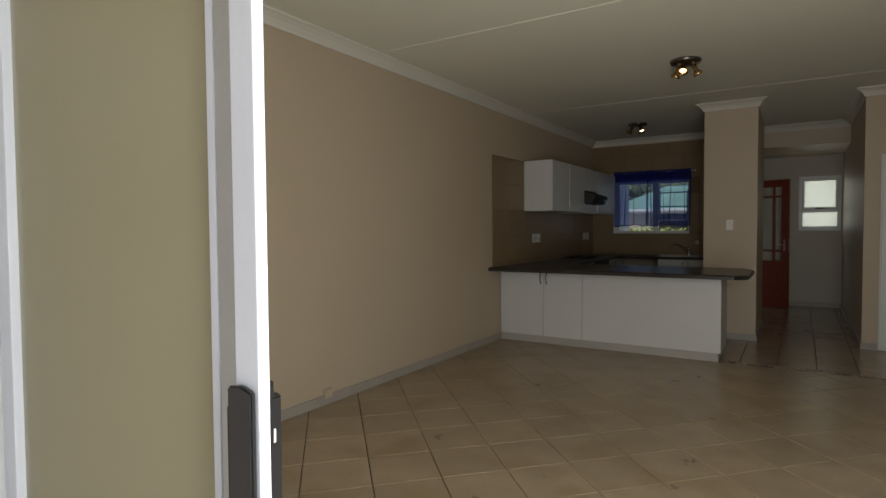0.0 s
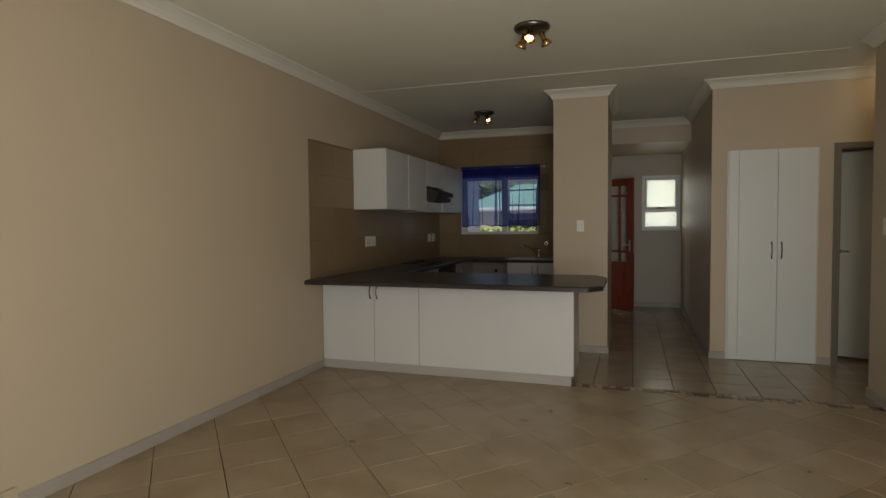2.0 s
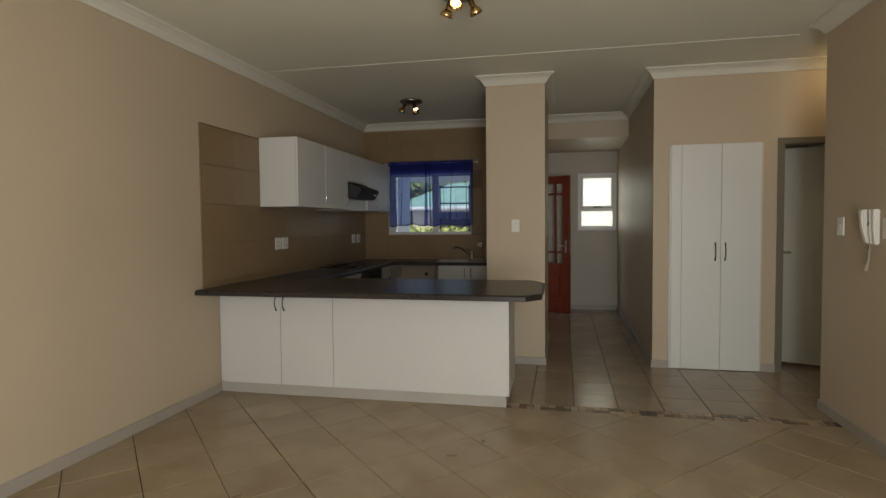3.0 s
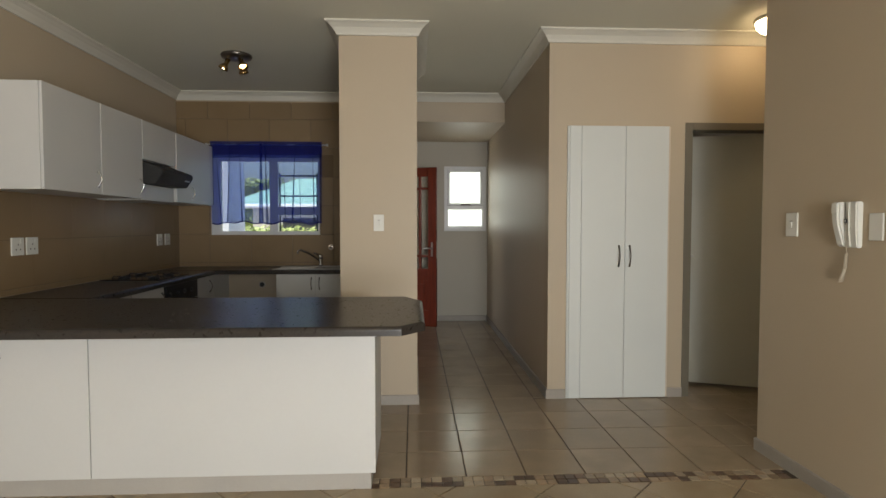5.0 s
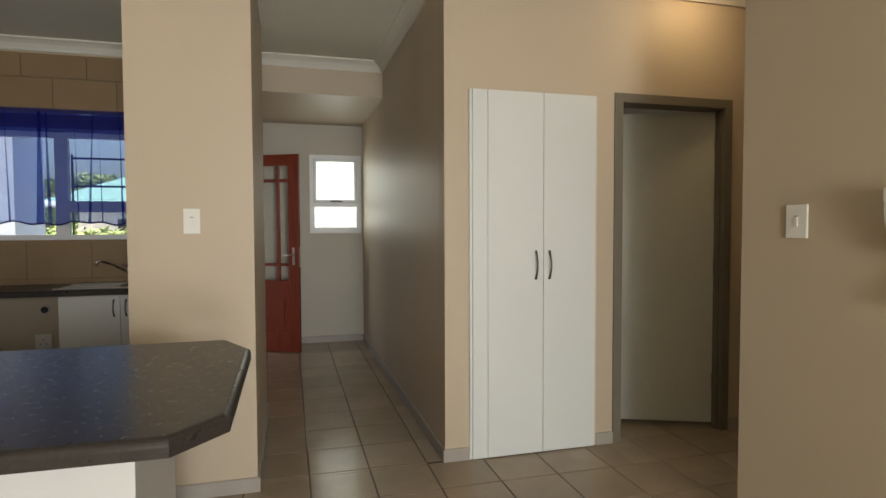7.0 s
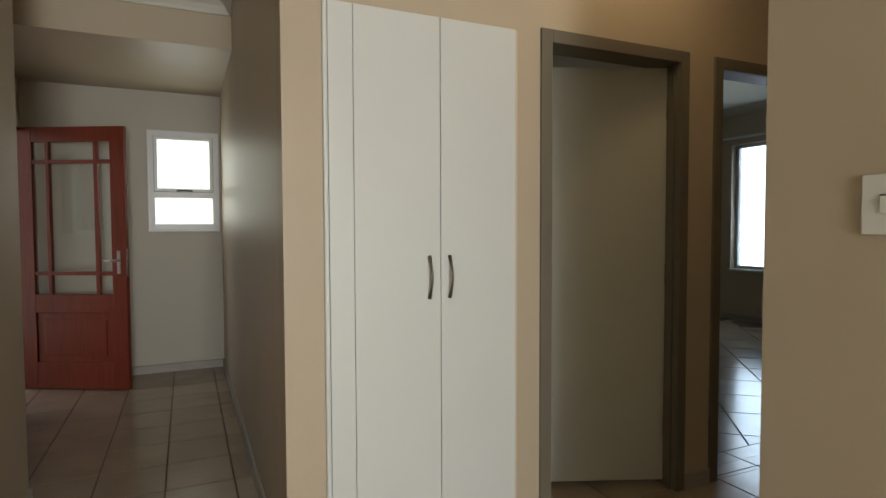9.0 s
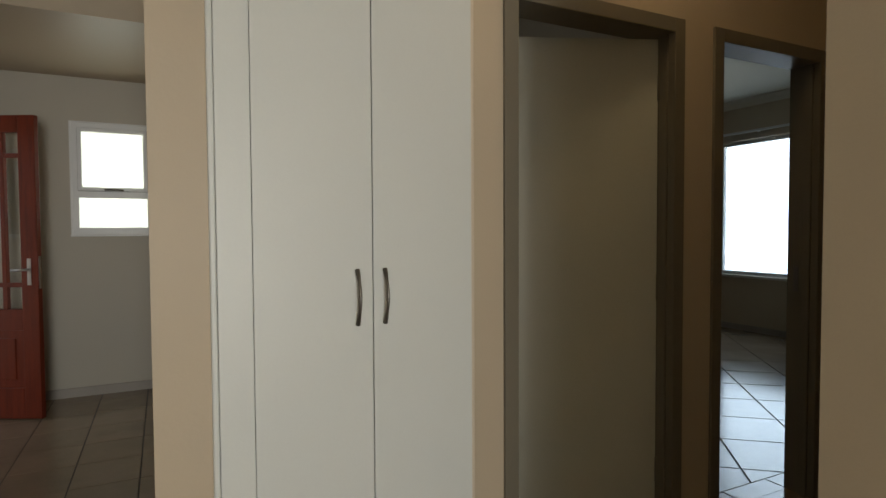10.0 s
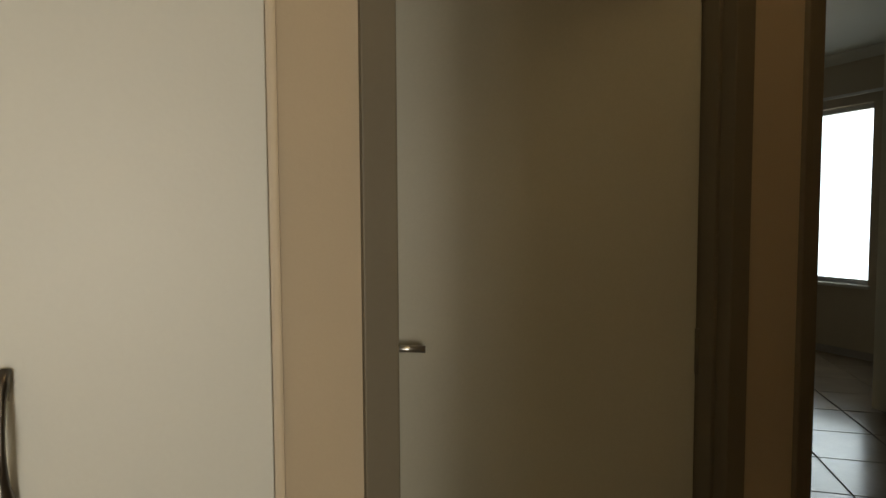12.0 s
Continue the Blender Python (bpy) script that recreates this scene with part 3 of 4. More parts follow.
sp("gasket_gap_strip", SX1 - 0.1475, SX1 - 0.146, SY, SY + 0.008, 0.1, 2.02, mat=PEWTER, bevel=0)
sp("stile", SX0, SX0 + 0.062, SY - 0.018, SY + 0.012, 0.03, 2.09)
sp("rail", SX0 + 0.062, SX1 - 0.057, SY - 0.018, SY + 0.012, 0.03, 0.1)
sp("rail", SX0 + 0.062, SX1 - 0.057, SY - 0.018, SY + 0.012, 2.02, 2.09)
p = sp("pane", SX0 + 0.062, SX1 - 0.1475, SY + 0.003, SY + 0.009, 0.1, 2.02, mat=DOORGLASS, bevel=0)
p.visible_shadow = False
def wedge_handle(x0, x1, y0, y1, z0, z1, drop):
    """A block whose top falls away to both sides of a ridge."""
    bm = bmesh.new()
    prof = [(x0, z0), (x1, z0), (x1, z1 - drop), (x0 + (x1 - x0) * 0.55, z1), (x0, z1 - drop * 0.6)]
    lo, hi = [bm.verts.new((x, y0, z)) for x, z in prof], [bm.verts.new((x, y1, z)) for x, z in prof]
    bm.faces.new(lo)
    bm.faces.new(hi[::-1])
    for i in range(5):
        bm.faces.new((lo[i - 1], hi[i - 1], hi[i], lo[i]))
    bmesh.ops.recalc_face_normals(bm, faces=bm.faces)
    bmesh.ops.bevel(bm, geom=bm.edges[:], offset=0.003, segments=2, affect="EDGES")
    return bm
g = kid("handle", wedge_handle(SX1 - 0.063, SX1 - 0.006, SY - 0.037, SY - 0.0255, 0.78, 1.078, 0.008), BLACK, sd, "black moulded pull handle")
sp("grip", SX1 - 0.066, SX1 - 0.0632, SY - 0.035, SY - 0.028, 0.84, 1.04, mat=BLACK, bevel=0.001, parent=g)
g = kid("inner_handle", wedge_handle(SX1 - 0.03, SX1 - 0.004, SY - 0.002, SY + 0.024, 0.78, 1.058, 0.004), BLACK, sd, "black lock handle with a white slot")
sp("lock_lever", SX1 - 0.022, SX1 - 0.006, SY - 0.001, SY + 0.01, 1.05, 1.08, mat=BLACK, bevel=0.003, parent=g)
sp("slot", SX1 - 0.004, SX1 - 0.0032, SY + 0.006, SY + 0.010, 0.98, 1.002, mat=CREAM, bevel=0, parent=g)
sp("lock_screw", SX1 - 0.012, SX1 - 0.006, SY - 0.027, SY - 0.0252, 1.03, 1.036, mat=STEEL, bevel=0)
trk = thing("sliding_door_frame", (0.3, 1.02, 0), "white aluminium sliding door frame with track", "door frame")
trk["kind"] = "structure"
kid("jamb", box(-1.32, -1.28, 0.95, 1.125, 0, 2.12, 0.003), ALU, trk)
kid("jamb", box(1.585, 1.62, 0.95, 1.125, 0, 2.12, 0.003), ALU, trk)
kid("head", box(-1.28, 1.585, 0.95, 1.125, 2.09, 2.12, 0.003), ALU, trk)
kid("track", boxes((-1.28, 1.585, 0.95, 1.125, -0.004, 0.012), (-1.28, 1.585, 1.09, 1.10, 0.012, 0.03)), ALU, trk)

# ---- kitchen ----
CT = 0.875
def slab(name, outline, z0, z1, mat, bevel=0.019):
    bm = bmesh.new()
    lo = [bm.verts.new((x, y, z0)) for x, y in outline]
    hi = [bm.verts.new((x, y, z1)) for x, y in outline]
    bm.faces.new(lo[::-1])
    top = bm.faces.new(hi)
    n = len(lo)
    for k in range(n):
        bm.faces.new((lo[k], lo[(k + 1) % n], hi[(k + 1) % n], hi[k]))
    if bevel:
        bmesh.ops.bevel(bm, geom=list(top.edges), offset=bevel, segments=5, affect="EDGES", profile=0.5)
    return part(name, bm, mat)


PF, PB = 6.26, 7.35
wt = thing("worktop", (-1.4, 6.7, CT), "dark grey speckled laminate worktop with clipped corners", "worktop")
for n, outline in (("peninsula_top", [(XW + 0.001, PF), (-0.117, PF), (-0.01, PF + 0.13), (-0.01, PB - 0.2), (-0.11, PB), (XW + 0.001, PB)]),
                   ("side_top", [(XW + 0.001, PB + 0.001), (-2.05, PB + 0.001), (-2.05, 9.52), (XW + 0.001, 9.52)]),
                   ("back_top", [(XW + 0.001, 9.521), (-0.602, 9.521), (-0.602, YB - 0.012), (XW + 0.001, YB - 0.012)])):
    o = slab(n, outline, CT - 0.042, CT, WORKTOP)
    o.parent, o.location = wt, (1.4, -6.7, -CT)
PY = 6.56
pen = thing("peninsula_cabinet", (-1.4, 6.8, 0), "white breakfast bar cabinet with two doors", "cabinet")
kid("body", boxes((-2.636, -0.258, PY + 0.02, 7.08, 0.085, CT - 0.044)), WHITE, pen)
kid("plinth", box(-2.63, -0.278, PY + 0.012, 7.04, 0.0, 0.085), PLINTH, pen, "grey kickboard")
for a, b, hx in ((-2.60, -2.088, -2.118), (-2.083, -1.64, -2.05)):
    d = kid("door", box(a, b, PY, PY + 0.018, 0.085, CT - 0.05, 0.002), WHITE, pen)
    kid_handle(d, hx, PY, CT - 0.13, length=0.12)
kid("back_panel", box(-1.635, -0.255, PY, PY + 0.018, 0.085, CT - 0.046, 0.002), WHITE, pen)

base = thing("oven_cabinet", (-2.35, 8.7, 0), "white base cabinets beside the oven", "cabinet")
for a, b in ((7.09, 8.44), (9.14, YB - 0.014)):
    kid("body", box(-2.636, -2.1, a, b, 0.09, CT - 0.044), WHITE, base)
kid("plinth", box(-2.636, -2.15, 7.09, 10.09, 0, 0.09), PLINTH, base)
for a, b in ((7.38, 7.9), (7.91, 8.435), (9.15, 9.5)):
    d = kid("door", box(-2.1, -2.082, a, b, 0.1, CT - 0.05, 0.002), WHITE, base)
    kid_handle(d, -2.082, b - 0.05, CT - 0.15, length=0.12, out=(1, 0))
oven = thing("oven", (-2.35, 8.755, 0.1), "black built-in electric oven under the hob", "oven")
kid("body", box(-2.62, -2.1, 8.45, 9.13, 0.095, CT - 0.045), BLACK, oven)
kid("door", box(-2.1, -2.07, 8.455, 9.125, 0.2, 0.66, 0.004), BLACKGLASS, oven)
kid("control_panel", box(-2.1, -2.072, 8.455, 9.125, 0.67, CT - 0.05, 0.003), BLACK, oven)
kid("handle", tube([(-2.07, 8.5, 0.63), (-2.04, 8.5, 0.63), (-2.04, 9.07, 0.63), (-2.07, 9.07, 0.63)], 0.008, 8), STEEL, oven)
for k in range(4):
    kid("knob", tube([(-2.072, 8.52 + 0.15 * k, 0.75), (-2.05, 8.52 + 0.15 * k, 0.75)], 0.018, 12), BLACK, oven)
hob = thing("hob", (-2.36, 8.76, CT), "black gas hob with pan supports", "hob")
kid("glass", box(-2.6, -2.12, 8.46, 9.06, CT, CT + 0.008, 0.003), BLACKGLASS, hob)
for bx in (-2.48, -2.24):
    for by in (8.62, 8.9):
        b_ = kid("burner", lathe([(0.045, CT + 0.008), (0.045, CT + 0.018), (0.03, CT + 0.024), (0.005, CT + 0.025)], Matrix.Translation((bx, by, 0)), 16), BLACK, hob)
        for a in range(4):
            c, s = math.cos(a * math.pi / 2), math.sin(a * math.pi / 2)
            kid("pan_support", tube([(bx + c * 0.03, by + s * 0.03, CT + 0.024), (bx + c * 0.09, by + s * 0.09, CT + 0.024), (bx + c * 0.1, by + s * 0.1, CT + 0.009)], 0.0038, 6), BLACK, hob)

sinkc = thing("sink_cabinet", (-1.14, 9.8, 0), "white two-door sink base cabinet", "cabinet")
kid("body", box(-1.455, -0.61, 9.575, YB - 0.014, 0.09, CT - 0.044), WHITE, sinkc)
kid("plinth", box(-1.455, -0.61, 9.63, 10.09, 0, 0.09), PLINTH, sinkc)
for a, b, hx in ((-1.453, -1.062, -1.10), (-1.058, -0.612, -1.02)):
    d = kid("door", box(a, b, 9.555, 9.574, 0.1, CT - 0.05, 0.002), WHITE, sinkc)
    kid_handle(d, hx, 9.555, CT - 0.14, length=0.12)
sink = thing("sink", (-1.14, 9.8, CT), "stainless steel drop-in sink with drainer", "sink")
bm = boxes((-1.5, -0.68, 9.6, 9.64, CT, CT + 0.006), (-1.5, -0.68, 9.99, 10.04, CT, CT + 0.006), (-1.5, -1.08, 9.64, 9.99, CT, CT + 0.004), (-0.72, -0.68, 9.64, 9.99, CT, CT + 0.006))
for k in range(6):
    box(-1.47, -1.12, 9.68 + 0.05 * k, 9.69 + 0.05 * k, CT + 0.004, CT + 0.007, bm=bm)
# Darker than the other steel: dark reflections are put into its colour.
kid("rim", bm, material("darkened_sink_steel", (0.33, 0.33, 0.33), 0.34, metal=1.0, vary=0.1, stretch=(12, 1, 1)), sink)
# No recess here: a flat dark plate paints the bowl's shaded depth.
kid("bowl", boxes((-1.08, -0.72, 9.64, 9.99, CT + 0.0005, CT + 0.001), (-1.085, -1.08, 9.64, 9.99, CT, CT + 0.008), (-0.725, -0.72, 9.64, 9.99, CT, CT + 0.008)), PEWTER, sink, "flat dark steel plate in place of the shaded bowl")
tap = thing("tap", (-1.08, 10.015, CT), "chrome swivel mixer tap at the sink", "tap")
kid("base", lathe([(0.026, CT + 0.006), (0.026, CT + 0.02), (0.02, CT + 0.03), (0.02, CT + 0.10), (0.014, CT + 0.115)], Matrix.Translation((-1.08, 10.015, 0)), 16), CHROME, tap)
kid("spout", tube([(-1.08, 10.01, CT + 0.05), (-1.13, 9.98, CT + 0.10), (-1.20, 9.93, CT + 0.155), (-1.27, 9.88, CT + 0.185), (-1.295, 9.86, CT + 0.175), (-1.297, 9.86, CT + 0.15)], 0.01, 10), CHROME, tap)
kid("cap", lathe([(0.024, CT + 0.085), (0.025, CT + 0.105), (0.02, CT + 0.125), (0.006, CT + 0.13)], Matrix.Translation((-1.08, 10.015, 0)), 16), CHROME, tap)
kid("lever", tube([(-1.08, 10.015, CT + 0.115), (-1.10, 9.985, CT + 0.135), (-1.135, 9.94, CT + 0.15)], 0.008, 8), CHROME, tap)
valve = thing("wall_valve", (-0.98, 10.09, 1.09), "chrome stop valve on the kitchen wall", "valve")
kid("rose", tube([(-0.98, 10.108, 1.085), (-0.98, 10.09, 1.085)], 0.03, 14), CHROME, valve)
kid("knob", tube([(-0.98, 10.09, 1.085), (-0.98, 10.06, 1.085)], 0.016, 12), PEWTER, valve)
outlet = thing("waste_outlet", (-1.74, 10.1, 0.67), "dark round waste outlet in the appliance gap", "outlet")
kid("ring", tube([(-1.74, 10.118, 0.67), (-1.74, 10.108, 0.67)], 0.036, 16), PLINTH, outlet)
kid("plug", tube([(-1.74, 10.112, 0.67), (-1.74, 10.104, 0.67)], 0.026, 16), BLACK, outlet)

# upper units
uppers = []
for a, b, z0 in ((7.24, 7.865, 1.54), (7.87, 8.475, 1.54), (9.13, YB - 0.014, 1.54), (8.48, 9.125, 1.86)):
    u = thing("wall_cabinet", (-2.47, (a + b) / 2, z0), "white wall-hung kitchen cabinet" if z0 < 1.8 else "short white wall cabinet above the cooker hood", "cabinet", "upper kitchen cabinets")
    kid("body", box(XW + 0.012, -2.265, a, b, z0, 2.178, 0.002), WHITE, u)
    d = kid("door", box(-2.263, -2.245, a + 0.002, b - 0.002, z0 + 0.002, 2.176, 0.002), WHITE, u)
    if z0 < 1.8:
        kid_handle(d, -2.245, b - 0.06 if b < 9 else a + 0.35, z0 + 0.1, mat=CHROME, length=0.11, out=(1, 0), lab="chrome bow handle")
    uppers.append(u)
hood = thing("cooker_hood", (-2.4, 8.8, 1.7), "black cooker hood with white lower casing", "cooker hood")
bm = bmesh.new()
prof = [(-2.625, 1.857), (-2.29, 1.857), (-2.25, 1.838), (-2.10, 1.785), (-2.09, 1.755), (-2.15, 1.665), (-2.625, 1.665)]
lo = [bm.verts.new((x, 8.485, z)) for x, z in prof]
hi = [bm.verts.new((x, 9.12, z)) for x, z in prof]
bm.faces.new(lo[::-1])
bm.faces.new(hi)
for k in range(7):
    bm.faces.new((lo[k], lo[(k + 1) % 7], hi[(k + 1) % 7], hi[k]))
bmesh.ops.bevel(bm, geom=list(bm.edges), offset=0.006, segments=2, affect="EDGES")
kid("canopy", bm, material("matt_black_enamel", (0.012, 0.012, 0.012), 0.6, vary=0.15), hood)
kid("casing", box(-2.62, -2.27, 8.485, 9.12, 1.532, 1.662, 0.003), WHITE, hood)
for k in range(3):
    kid("button", box(-2.125, -2.105, 8.98 + 0.035 * k, 9.0 + 0.035 * k, 1.715, 1.728), STEEL, hood)

# curtain and its rod
cur = thing("curtain", (-1.7, 10.06, 2.25), "sheer royal blue half curtain, gathered", "curtain")
bm = bmesh.new()
cols, rows = 420, 14
CL, CW_, CTOP = -2.265, 1.20, 2.212
folds = ((0.07, 0.05, 0.7), (0.16, -0.03, 0.9), (0.27, 0.02, 0.8), (0.455, 0.0, 1.8), (0.50, 0.015, 1.2), (0.66, 0.02, 0.7), (0.745, -0.03, 1.0), (0.80, 0.02, 0.6), (0.925, 0.015, 0.9))


def cloth(s, t):
    """A point of the hanging cloth: s across, t down; each fold doubles the cloth back on itself."""
    dx = dy = 0
    for f0, lean, k in folds:
        u = (s - f0 - lean * (t - 0.5)) / 0.011
        dx -= 0.046 * k * (0.45 + 0.55 * t) * u * math.exp(-u * u)
        dy -= 0.022 * k * (0.3 + 0.7 * t) * math.exp(-u * u)
    wv = 0.006 * math.sin(s * 34 + 1.3) * (0.3 + t) + 0.004 * math.sin(s * 11)
    drop = 0.865 + 0.010 * math.sin(s * 15 + 0.6) + 0.008 * math.sin(s * 37)
    return Vector((CL + CW_ * s + dx + 0.012 * (0.5 - s) * t, 10.062 + wv + dy, CTOP - t * drop))


def cloth_sheet(t0, t1, n):
    bm = bmesh.new()
    grid = [[bm.verts.new(cloth(i / cols, t0 + (t1 - t0) * j / n)) for i in range(cols + 1)] for j in range(n + 1)]
    for j in range(n):
        for i in range(cols):
            bm.faces.new((grid[j][i], grid[j][i + 1], grid[j + 1][i + 1], grid[j + 1][i])).smooth = True
    return bm


kid("sheer", cloth_sheet(0.0, 0.984, rows), SHEER, cur)
fold = cloth_sheet(0.002, 0.175, 4)
for v in fold.verts:
    v.co.y += 0.007
kid("heading_fold", fold, SHEER, cur, "doubled cloth of the curtain heading")
kid("hem", cloth_sheet(0.9845, 1.0, 1), HEM, cur, "doubled dark blue hem")
kid("header", cloth_sheet(-0.03, -0.0005, 1), HEM, cur, "doubled dark blue header")
rod = thing("curtain_rod", (-1.68, 10.062, 2.255), "thin white curtain rod over the kitchen window", "curtain rod")
kid("rod", tube([(-2.32, 10.078, 2.205), (-1.0, 10.078, 2.205)], 0.007, 10), ALU, rod)
for x in (-2.31, -1.01):
    kid("bracket", box(x - 0.008, x + 0.008, 10.07, 10.11, 2.193, 2.217), ALU, rod)


# ---- electrical ----
def plate(name, lab, cx, cy, cz, w, hgt, normal, rockers=1, cat="switch", group=""):
    """A flat plate on a wall whose outward direction is normal, with rockers or sockets."""
    o = thing(name, (cx, cy, cz), lab, cat, group)
    o.rotation_euler = (0, 0, math.atan2(normal[1], normal[0]) + math.pi / 2)
    part("cover", box(-w / 2, w / 2, -0.009, 0.0, -hgt / 2, hgt / 2, 0.003), SWITCH, o)
    for k in range(rockers):
        u = (k - (rockers - 1) / 2) * 0.03
        part("rocker", box(u - 0.008, u + 0.008, -0.013, -0.009, -0.019, 0.017, 0.002), SWITCH, o)
        part("rocker_gap", box(u - 0.009, u + 0.009, -0.0098, -0.0088, 0.0175, 0.0205), PEWTER, o, "dark gap above the rocker")
    return o


plate("light_switch", "white single light switch on the pier", -0.316, CY0, 1.343, 0.075, 0.12, (0, -1))
plate("light_switch", "white single light switch on the passage corner wall", XE, 6.685, 1.328, 0.09, 0.125, (-1, 0))
plate("blank_plate", "white blank cover plate beside the intercom", XE, 6.13, 1.318, 0.075, 0.12, (-1, 0), 0, "cover plate")
plate("blank_plate", "white cover plate near the intercom", XE, 6.03, 1.318, 0.075, 0.12, (-1, 0), 0, "cover plate")


def socket(lab, cx, cy, cz, normal):
    o = plate("power_socket", lab, cx, cy, cz, 0.115, 0.115, normal, 0, "socket")
    for sx, sz in ((-0.02, -0.02), (0.02, -0.02), (0.0, 0.012)):
        part("pin_hole", tube([(sx, -0.0088, sz), (sx, -0.0100, sz)], 0.006, 8), PEWTER, o)
    part("rocker", box(0.018, 0.036, -0.013, -0.009, 0.025, 0.045, 0.001), SWITCH, o)


WX = XW + 0.012
socket("white wall socket on the tiled splashback", WX, 7.56, 1.187, (1, 0))
socket("white wall socket on the tiled splashback", WX, 7.70, 1.187, (1, 0))
socket("white wall socket near the kitchen corner", WX, 9.62, 1.18, (1, 0))
socket("white wall socket near the kitchen corner", WX, 9.80, 1.18, (1, 0))
socket("white low socket in the appliance gap", -1.75, YB - 0.012, 0.42, (0, -1))
outlet = thing("cable_outlet", (XW, 3.62, 0.08), "small beige-painted cable outlet box on the lounge skirting", "outlet")
kid("box", box(XW, XW + 0.028, 3.585, 3.66, 0.05, 0.118, 0.004), WALL, outlet)
kid("lid", box(XW + 0.028, XW + 0.032, 3.592, 3.653, 0.056, 0.112, 0.001), WALL, outlet)

ic = thing("intercom", (XE, 6.27, 1.328), "white wall intercom handset with coiled cord", "intercom")
ic.rotation_euler = (0, 0, radians(-90))


def side_cut(x0, x1, outline, bevel=0.005):
    """An outline of (distance from wall, height) carried across from x0 to x1."""
    bm = bmesh.new()
    lo, hi = [bm.verts.new((x0, -d, h)) for d, h in outline], [bm.verts.new((x1, -d, h)) for d, h in outline]
    bm.faces.new(lo)
    bm.faces.new(hi[::-1])
    for i in range(len(outline)):
        bm.faces.new((lo[i - 1], hi[i - 1], hi[i], lo[i]))
    bmesh.ops.recalc_face_normals(bm, faces=bm.faces)
    bmesh.ops.bevel(bm, geom=bm.edges[:], offset=bevel, segments=2, affect="EDGES")
    return bm


part("base", side_cut(-0.012, 0.062, [(0, -0.106), (0.026, -0.106), (0.034, -0.02), (0.036, 0.104), (0, 0.104)]), SWITCH, ic)
hs = part("handset", side_cut(-0.06, -0.014, [(0.004, -0.104), (0.03, -0.104), (0.058, 0.0), (0.062, 0.03), (0.06, 0.104), (0.012, 0.104)], 0.008), SWITCH, ic)
part("earpiece", side_cut(-0.056, -0.018, [(0.055, 0.05), (0.065, 0.055), (0.064, 0.1), (0.055, 0.1)], 0.003), SWITCH, hs)
part("ridge", side_cut(0.016, 0.024, [(0.02, -0.1), (0.031, -0.1), (0.039, -0.02), (0.041, 0.1), (0.02, 0.1)], 0.003), SWITCH, ic)
part("groove", box(-0.0022, 0.0, -0.0372, -0.034, 0.0, 0.1), PEWTER, ic)
part("button", box(-0.004, 0.010, -0.041, -0.033, 0.008, 0.026, 0.001), BLACK, ic)
part("button_face", box(-0.001, 0.007, -0.0425, -0.041, 0.013, 0.021, 0.0005), SWITCH, ic)
pts = [(-0.012, -0.018, -0.1), (-0.012, -0.018, -0.13)]
for k in range(170):
    q = k / 169
    if q < 0.3:
        cx, cz = -0.012 - 0.006 * q / 0.3, -0.135 - 0.06 * q / 0.3
    elif q < 0.66:
        r = (q - 0.3) / 0.36
        cx, cz = -0.018 - 0.02 * r, -0.195 - 0.075 * r
    else:
        r = (q - 0.66) / 0.34
        cx, cz = -0.038 + 0.034 * r, -0.27 + 0.075 * r + 0.006 * math.sin(r * 6.28)
    pts.append((cx + 0.0066 * math.cos(k * 1.05), -0.018 + 0.0066 * math.sin(k * 1.05) - 0.01 * (q > 0.66), cz))
part("cord", tube(pts, 0.002, 5), material("beige_cord", (0.50, 0.44, 0.34), 0.5, vary=0.04), ic, "coiled cream cord")

panel = thing("distribution_board", (XP, 7.72, 1.95), "pale distribution board on the passage end wall", "distribution board")
kid("box", box(XP - 0.022, XP, 7.52, 7.88, 1.79, 2.10, 0.004), PAINTED, panel)
kid("breaker_strip", box(XP - 0.028, XP - 0.022, 7.60, 7.80, 1.96, 2.03, 0.001), BLACK, panel)


# ---- lamps ----
def spot_cluster(lab, x, y, turn):
    o = thing("ceiling_spotlight", (x, y, TOP), lab, "ceiling light", "spotlight clusters")
    part("base", lathe([(0.125, 0.0), (0.13, -0.012), (0.12, -0.03), (0.06, -0.042), (0.02, -0.045)]), PEWTER, o, "dark pewter round base")
    for k in range(3):
        a = turn + k * 2 * math.pi / 3
        d = Vector((math.cos(a), math.sin(a), 0))
        p0 = d * 0.085 + Vector((0, 0, -0.03))
        p1 = p0 + Vector((0, 0, -0.05))
        part("arm", tube([p0, p1], 0.008, 8), PEWTER, o)
        aim = (d * 0.55 + Vector((0, 0, -1))).normalized()
        m = Matrix.Translation(p1 - aim * 0.02) @ aim.to_track_quat("Z", "Y").to_matrix().to_4x4()
        hd = part("lamp_head", lathe([(0.01, -0.03), (0.019, -0.022), (0.019, 0.028), (0.026, 0.036), (0.036, 0.052), (0.042, 0.074), (0.039, 0.075), (0.03, 0.056), (0.02, 0.045)], m, 16), BRASS, o, "polished brassy spotlight head")
        part("bulb", lathe([(0.022, 0.047), (0.022, 0.056), (0.016, 0.066), (0.003, 0.07)], m, 14), BULB, hd, "lit warm halogen bulb")
    return o


spot_cluster("dark metal three-spot ceiling light, lit", -0.48, 5.85, 0.5)
spot_cluster("dark metal three-spot kitchen ceiling light, lit", -1.565, 8.73, 1.3)
dome = thing("dome_light", (2.49, 7.66, TOP), "glowing warm glass dome ceiling light", "ceiling light")
part("base", lathe([(0.15, 0), (0.155, -0.012), (0.15, -0.022), (0.02, -0.022)]), SWITCH, dome)
